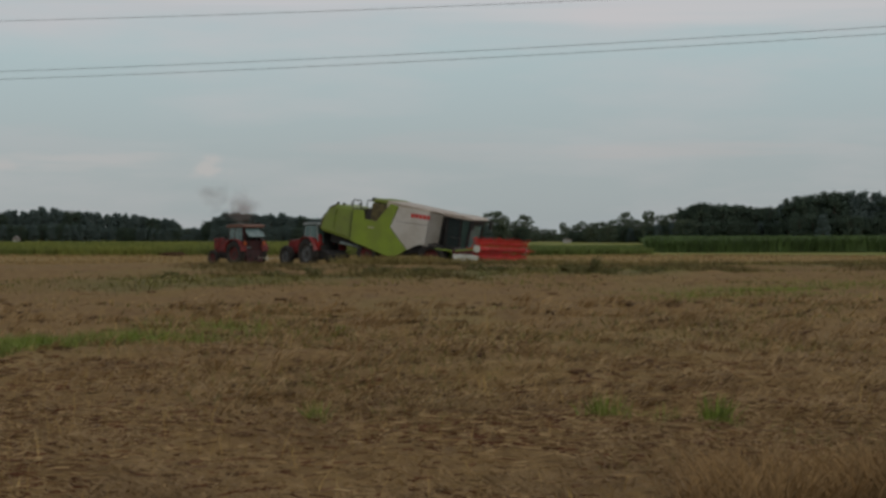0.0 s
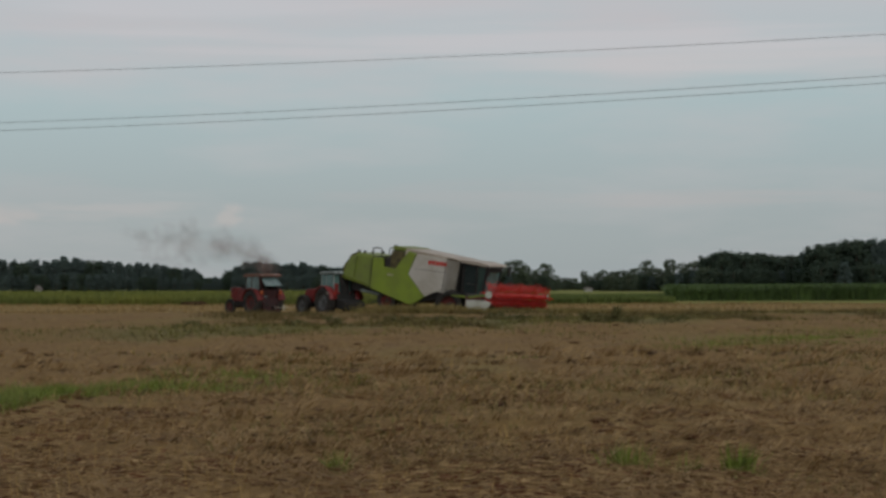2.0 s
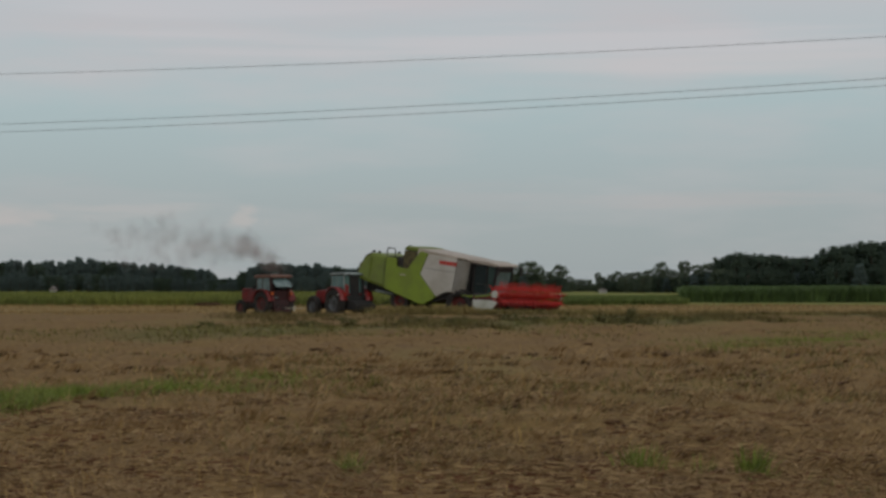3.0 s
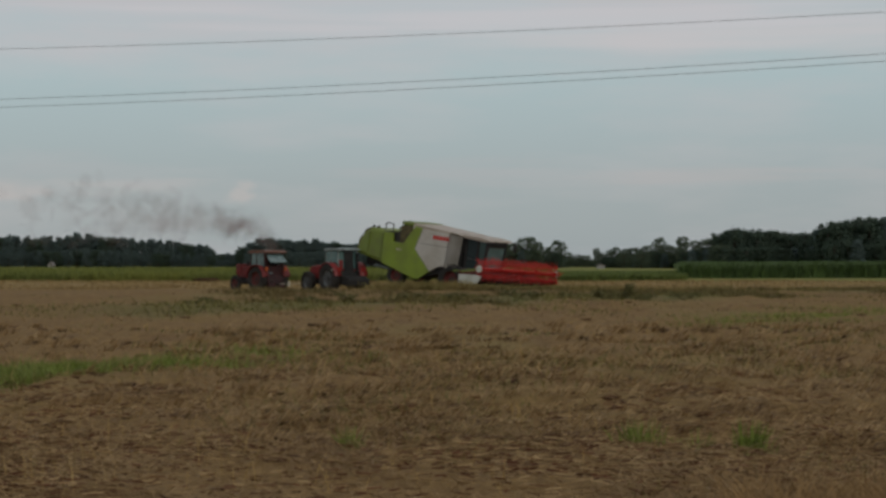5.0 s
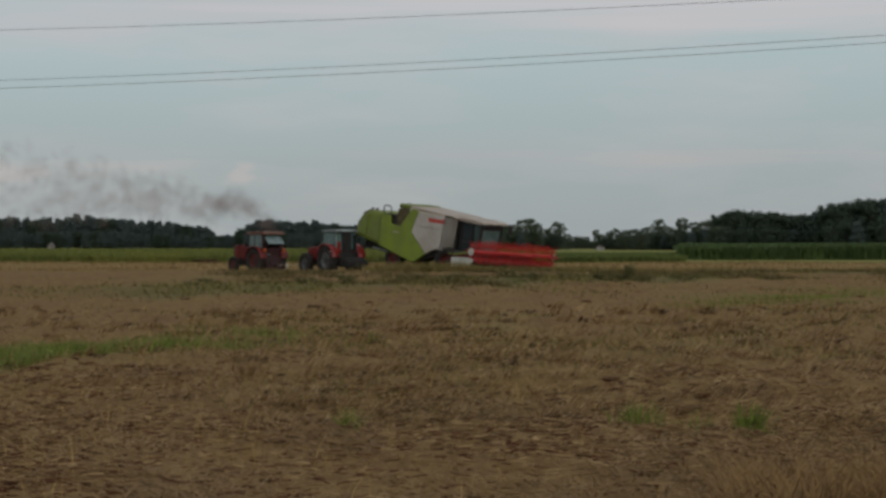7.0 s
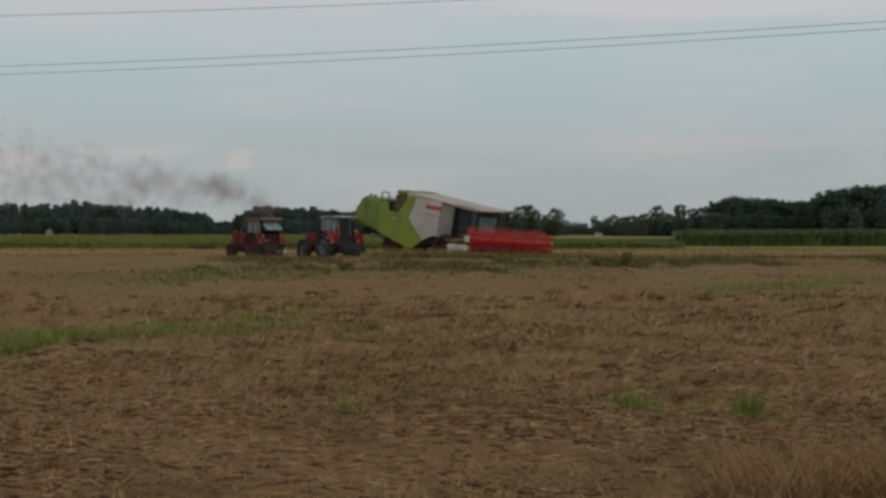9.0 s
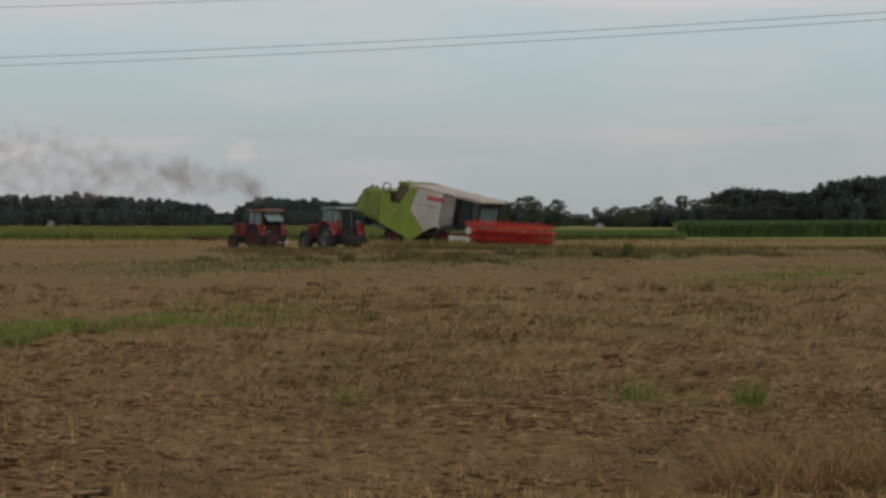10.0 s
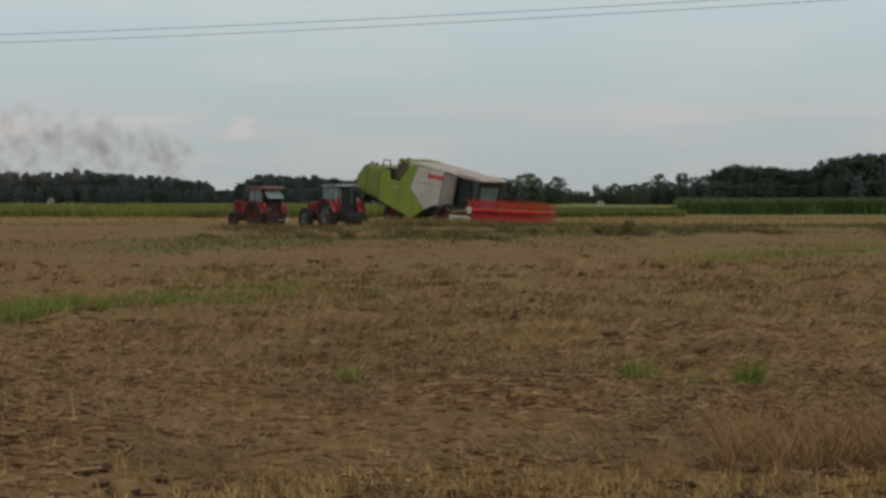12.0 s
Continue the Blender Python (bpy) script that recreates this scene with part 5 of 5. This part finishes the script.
    if not modern:
        part("reflector_board", box(-0.98, -0.95, -0.95, -0.78, 0.3, 0.62, 0.005), STRAP, root, "pale reflector board")
    part("drawbar", box(-1.2, -0.3, -0.07, 0.07, 0.42, 0.5, 0.01), STEEL, root)
    part("number_plate", box(x0 - 0.07, x0 - 0.055, 0.15, 0.5, 1.1, 1.2, 0.003), GREY, root)
    return root, wheels, (sx, sy, top + 0.2)


old_tractor, old_wheels, STACK = build_tractor("old_tractor", "old faded red tractor with its rear window propped open", OLDRED, OLDROOF, RIMRED, False)
new_tractor, new_wheels, _ = build_tractor("new_tractor", "newer red tractor with a pale cab roof", TRACTORRED, SLATE, GREY, True)


# ---------------------------------------------------------------- tow straps
def build_strap(name, length, label, mat, thick):
    n = 14
    pts = [(-length * k / n, 0, -0.12 * math.sin(math.pi * k / n)) for k in range(n + 1)]
    return tagged(part(name, tube(pts, thick, sides=6), mat), label, "tow strap")


front_strap = build_strap("tow_strap", 2.3, "pale taut tow strap between the two tractors", STRAP, 0.02)
rear_strap = build_strap("tow_chain", 2.6, "dark tow chain from tractor to combine", STEEL, 0.025)


# ---------------------------------------------------------------- far buildings, clods
def far_shed(x, y, w, d, h, roof, label):
    root = thing("farm_shed", label, "shed")
    part("wall", box(-w / 2, w / 2, -d / 2, d / 2, -0.2, h, 0.02), PLASTER, root)
    part("roof", prism([(-w / 2 - 0.3, h), (w / 2 + 0.3, h), (0, h + roof)], -d / 2 - 0.3, d / 2 + 0.3, 0.02), TILE, root, "grey pitched roof")
    root.matrix_basis = pose(x, y, float(land(x, y)))
    return root


far_shed(-126, 545, 1.6, 3, 0.7, 1.3, "small pale shed before the dark wood")
far_shed(40.8, 440, 1.9, 3, 0.75, 0.45, "low pale shed before the far trees")


def clod(x, y, r, seed):
    rng = random.Random(seed)
    bm = bmesh.new()
    bmesh.ops.create_icosphere(bm, subdivisions=2, radius=r)
    for v in bm.verts:
        v.co *= rng.uniform(0.75, 1.15)
        v.co.x *= 1.5
        v.co.z *= 0.36
    ob = tagged(part("soil_clod", bm, SOIL), "dark crumbly soil clod among the stubble", "soil clod", "soil clods")
    ob.matrix_basis = pose(x, y, float(land(x, y)) + r * 0.25, 0, 0, seed * 37)


rnd = random.Random(5)
for k in range(84):
    y = rnd.uniform(8.2, 8.85)
    clod(rnd.uniform(-0.22, 0.27) * y, y, rnd.uniform(0.02, 0.06), k)
for k in range(30):
    y = rnd.uniform(10, 30)
    clod(rnd.uniform(-0.27, 0.27) * y, y, rnd.uniform(0.02, 0.05), 60 + k)
def straw_clump(x, y, r, seed):
    rng = random.Random(seed)
    bm = bmesh.new()
    bmesh.ops.create_icosphere(bm, subdivisions=2, radius=r)
    for v in bm.verts:
        v.co *= rng.uniform(0.7, 1.2)
        v.co.x *= 1.3
        v.co.z *= 0.26
    ob = tagged(part("straw_clump", bm, DAMP), "dark damp clump of flattened straw", "straw clump", "straw clumps")
    ob.matrix_basis = pose(x, y, float(land(x, y)) + r * 0.05, 0, 0, rng.uniform(-25, 25))


for k in range(150):
    y = math.exp(rnd.uniform(math.log(10), math.log(58)))
    straw_clump(rnd.uniform(-0.27, 0.27) * y, y, rnd.uniform(0.03, 0.065) + y * 0.0013, 200 + k)
for k, (x, y) in enumerate(((-18.3, 130.6), (-17.9, 131.2), (-18.7, 131.0))):
    clod(x, y, 0.5, 100 + k)


# ---------------------------------------------------------------- smoke
SOOT = 0.06  # how dense the middle of a flake is


def smoke_material():
    """Thin soot: densest in the middle of each flake, nothing left at its rim."""
    m = bpy.data.materials.new("brown_exhaust_smoke")
    m.use_nodes = True
    n, l = m.node_tree.nodes, m.node_tree.links
    p = n["Principled BSDF"]
    p.inputs["Base Color"].default_value, p.inputs["Roughness"].default_value = (0.33, 0.225, 0.205, 1), 1.0
    p.inputs["Specular IOR Level"].default_value = 0.0
    uv = n.new("ShaderNodeUVMap")
    far = n.new("ShaderNodeVectorMath")
    far.operation = "LENGTH"
    l.new(uv.outputs["UV"], far.inputs[0])
    soft = n.new("ShaderNodeMapRange")
    soft.interpolation_type = "SMOOTHERSTEP"
    for key, value in (("From Min", 1.0), ("From Max", 0.0), ("To Min", 0.0), ("To Max", SOOT)):
        soft.inputs[key].default_value = value
    l.new(far.outputs["Value"], soft.inputs["Value"])
    l.new(soft.outputs["Result"], p.inputs["Alpha"])
    return m


def build_smoke():
    """Soot pieces, each a few soft round flakes that keep their shape."""
    rng = np.random.default_rng(77)
    mat = smoke_material()
    meshes = []
    ring = [(math.cos(a), math.sin(a)) for a in np.arange(12) * math.pi / 6]
    for k in range(8):
        vs, fs, uvs = [], [], []
        for j in range(2):
            c = rng.normal(0, 1, 3) * (0.22, 0.2, 0.18)
            u = rng.normal(size=3) * (1, 0.5, 1); u /= np.linalg.norm(u)
            w = np.cross(u, rng.normal(size=3)); w /= np.linalg.norm(w)
            r, base = rng.uniform(0.42, 1.1), len(vs)
            vs += [c] + [c + r * (a * u + b * w) for a, b in ring]
            uvs += [(0, 0)] + ring
            fs += [(base, base + 1 + i, base + 1 + (i + 1) % 12) for i in range(12)]
        ob = cloud_of("smoke_puff", np.array(vs), np.array(fs), mat, "thin brown smoke puff")
        layer = ob.data.uv_layers.new(name="rim")
        layer.data.foreach_set("uv", np.array([uvs[i] for face in fs for i in face], np.float32).ravel())
        ob.parent = smoke
        meshes.append(ob)
    while len(meshes) < 560:
        meshes.append(copy_thing(meshes[len(meshes) % 8], Matrix()))
    return meshes


smoke = thing("exhaust_smoke", "thin brown exhaust smoke drifting from the old tractor", "smoke")
soot_puffs = build_smoke()


# ---------------------------------------------------------------- what moves
COMBINE_ROWS = ((0.0, 1.78, 99.6, -0.70, 0.4, 7.6, -24.2), (1.0, 1.77, 99.6, -0.69, 0.4, 7.6, -24.6), (1.5, 1.74, 99.7, -0.65, 0.4, 7.4, -26.0), (2.0, 1.66, 99.8, -0.58, 0.3, 7.2, -28.4),
                (2.5, 1.60, 99.9, -0.53, 0.3, 7.1, -30.2), (3.0, 1.53, 100.0, -0.50, 0.2, 7.0, -32.0), (5.0, 1.24, 99.95, -0.50, -1.1, 7.4, -37.9), (5.5, 1.20, 99.9, -0.51, -1.1, 7.4, -38.7), (6.0, 1.12, 99.85, -0.53, -1.0, 7.4, -39.5),
                (7.0, 1.05, 99.8, -0.56, -0.9, 7.4, -40.4), (9.0, 1.0, 99.7, -0.59, -0.9, 7.5, -41.2), (10.5, 0.98, 99.7, -0.61, -0.6, 8.0, -41.0), (12.0, 0.97, 99.7, -0.64, -0.4, 8.5, -40.7))
PULL = ((0.0, 0.88), (0.5, 0.87), (1.0, 0.80), (1.5, 0.67), (2.0, 0.60), (2.5, 0.52), (3.0, 0.36), (5.0, 0.10), (5.5, 0.06), (6.0, 0.03), (6.5, 0.0), (12.0, 0.0))
HEADING = 133.0


def old_at(t):
    s = lin(t, PULL)
    return pose(-11.08 + s, 106.2 - 0.45 * s, -0.32, 0, 0, HEADING)


def new_at(t):
    s = lin(t, PULL)
    return pose(-6.22 + s, 102.9 - 0.45 * s, -0.36, 0, 0, 126.0)


def motions():
    ticks = [k * 0.5 for k in range(25)]
    walk(combine, [(t, pose(x, y, z, rx, ry, rz)) for t, x, y, z, rx, ry, rz in COMBINE_ROWS])
    walk(reel, [(t, SAG @ pose(3.5, 0, 2.05, 0, 95 * t, 0)) for t in ticks])
    for root, at, wheels in ((old_tractor, old_at, old_wheels), (new_tractor, new_at, new_wheels)):
        walk(root, [(t, at(t)) for t in ticks])
        for wheel, (x, y, z), r in wheels:
            walk(wheel, [(t, pose(x, y, z, 0, -math.degrees(lin(t, PULL) * 1.1 / r), 0)) for t in ticks])
    rows_a, rows_b = [], []
    for t in ticks:
        a = old_at(t) @ Vector((-1.15, 0, 0.5))
        b = new_at(t) @ Vector((3.5, 0, 0.75))
        rows_a.append((t, Matrix.Translation(a) @ (a - b).to_track_quat("X", "Z").to_matrix().to_4x4()))
        c = new_at(t) @ Vector((-1.15, 0, 0.5))
        d = Vector((combine_point(t)))
        rows_b.append((t, Matrix.Translation(c) @ (c - d).to_track_quat("X", "Z").to_matrix().to_4x4()))
    walk(front_strap, rows_a)
    walk(rear_strap, rows_b)
    rng = np.random.default_rng(99)
    count = len(soot_puffs)
    for k in range(count):
        ob = soot_puffs[k]
        burst = next((at for upto, at in ((12, -1.1), (48, -0.5), (80, 0.5)) if k < upto), None)
        run = 8.62 * (k - 80) / (count - 80)
        born = 1.0 + run + 0.16 * math.sin(run * 3.3) + rng.uniform(-0.05, 0.05) if burst is None else burst + rng.uniform(0, 0.3)
        spin = rng.uniform(-60, 60, 3)
        drift = np.clip(rng.normal(0, 1, 3), -1.5, 1.5)
        speed = rng.uniform(2.35, 2.85)
        rows = []
        for t in sorted(set([0.0, 12.0] + [min(12.0, max(0.0, born + a)) for a in (-0.034, 0, 0.15, 0.35, 0.7, 1.2, 2.0, 3.2, 5.0, 7.5)])):
            age = t - born
            if abs(age) < 0.01:
                age = 0.0
            base = old_at(t)
            if age < -0.01:
                rows.append((t, base @ pose(0.5, -0.86, -1.6)))
                continue
            start = old_at(max(0.0, born)) @ Vector((0.5, -0.86, 2.55))
            grow = 0.08 + 0.24 * age ** 0.9
            sway = (0.2 * math.sin(born * 4.3) + 0.1 * math.sin(born * 9.7)) * min(1.0, age)
            p = start + Vector((-speed * age * (1 - 0.5 * math.exp(-age / 0.45)) + drift[0] * grow, 0.4 * age + drift[1] * grow, 0.2 * min(1.0, age * 6) + 1.4 * (1 - math.exp(-age / 0.38)) + 0.2 * age + drift[2] * grow + sway))
            ease = min(1.0, age / 0.7)
            rows.append((t, Matrix.Translation(p) @ pose(0, 0, 0, spin[0] * ease, spin[1] * ease, HEADING + spin[2] * ease)))
        walk(ob, rows)


def combine_point(t):
    """The place on the combine's rear axle to which the strap is hooked."""
    v = [lin(t, [(r[0], r[k]) for r in COMBINE_ROWS]) for k in range(1, 7)]
    return pose(*v) @ Vector((-5.0, 0, 0.85))


motions()
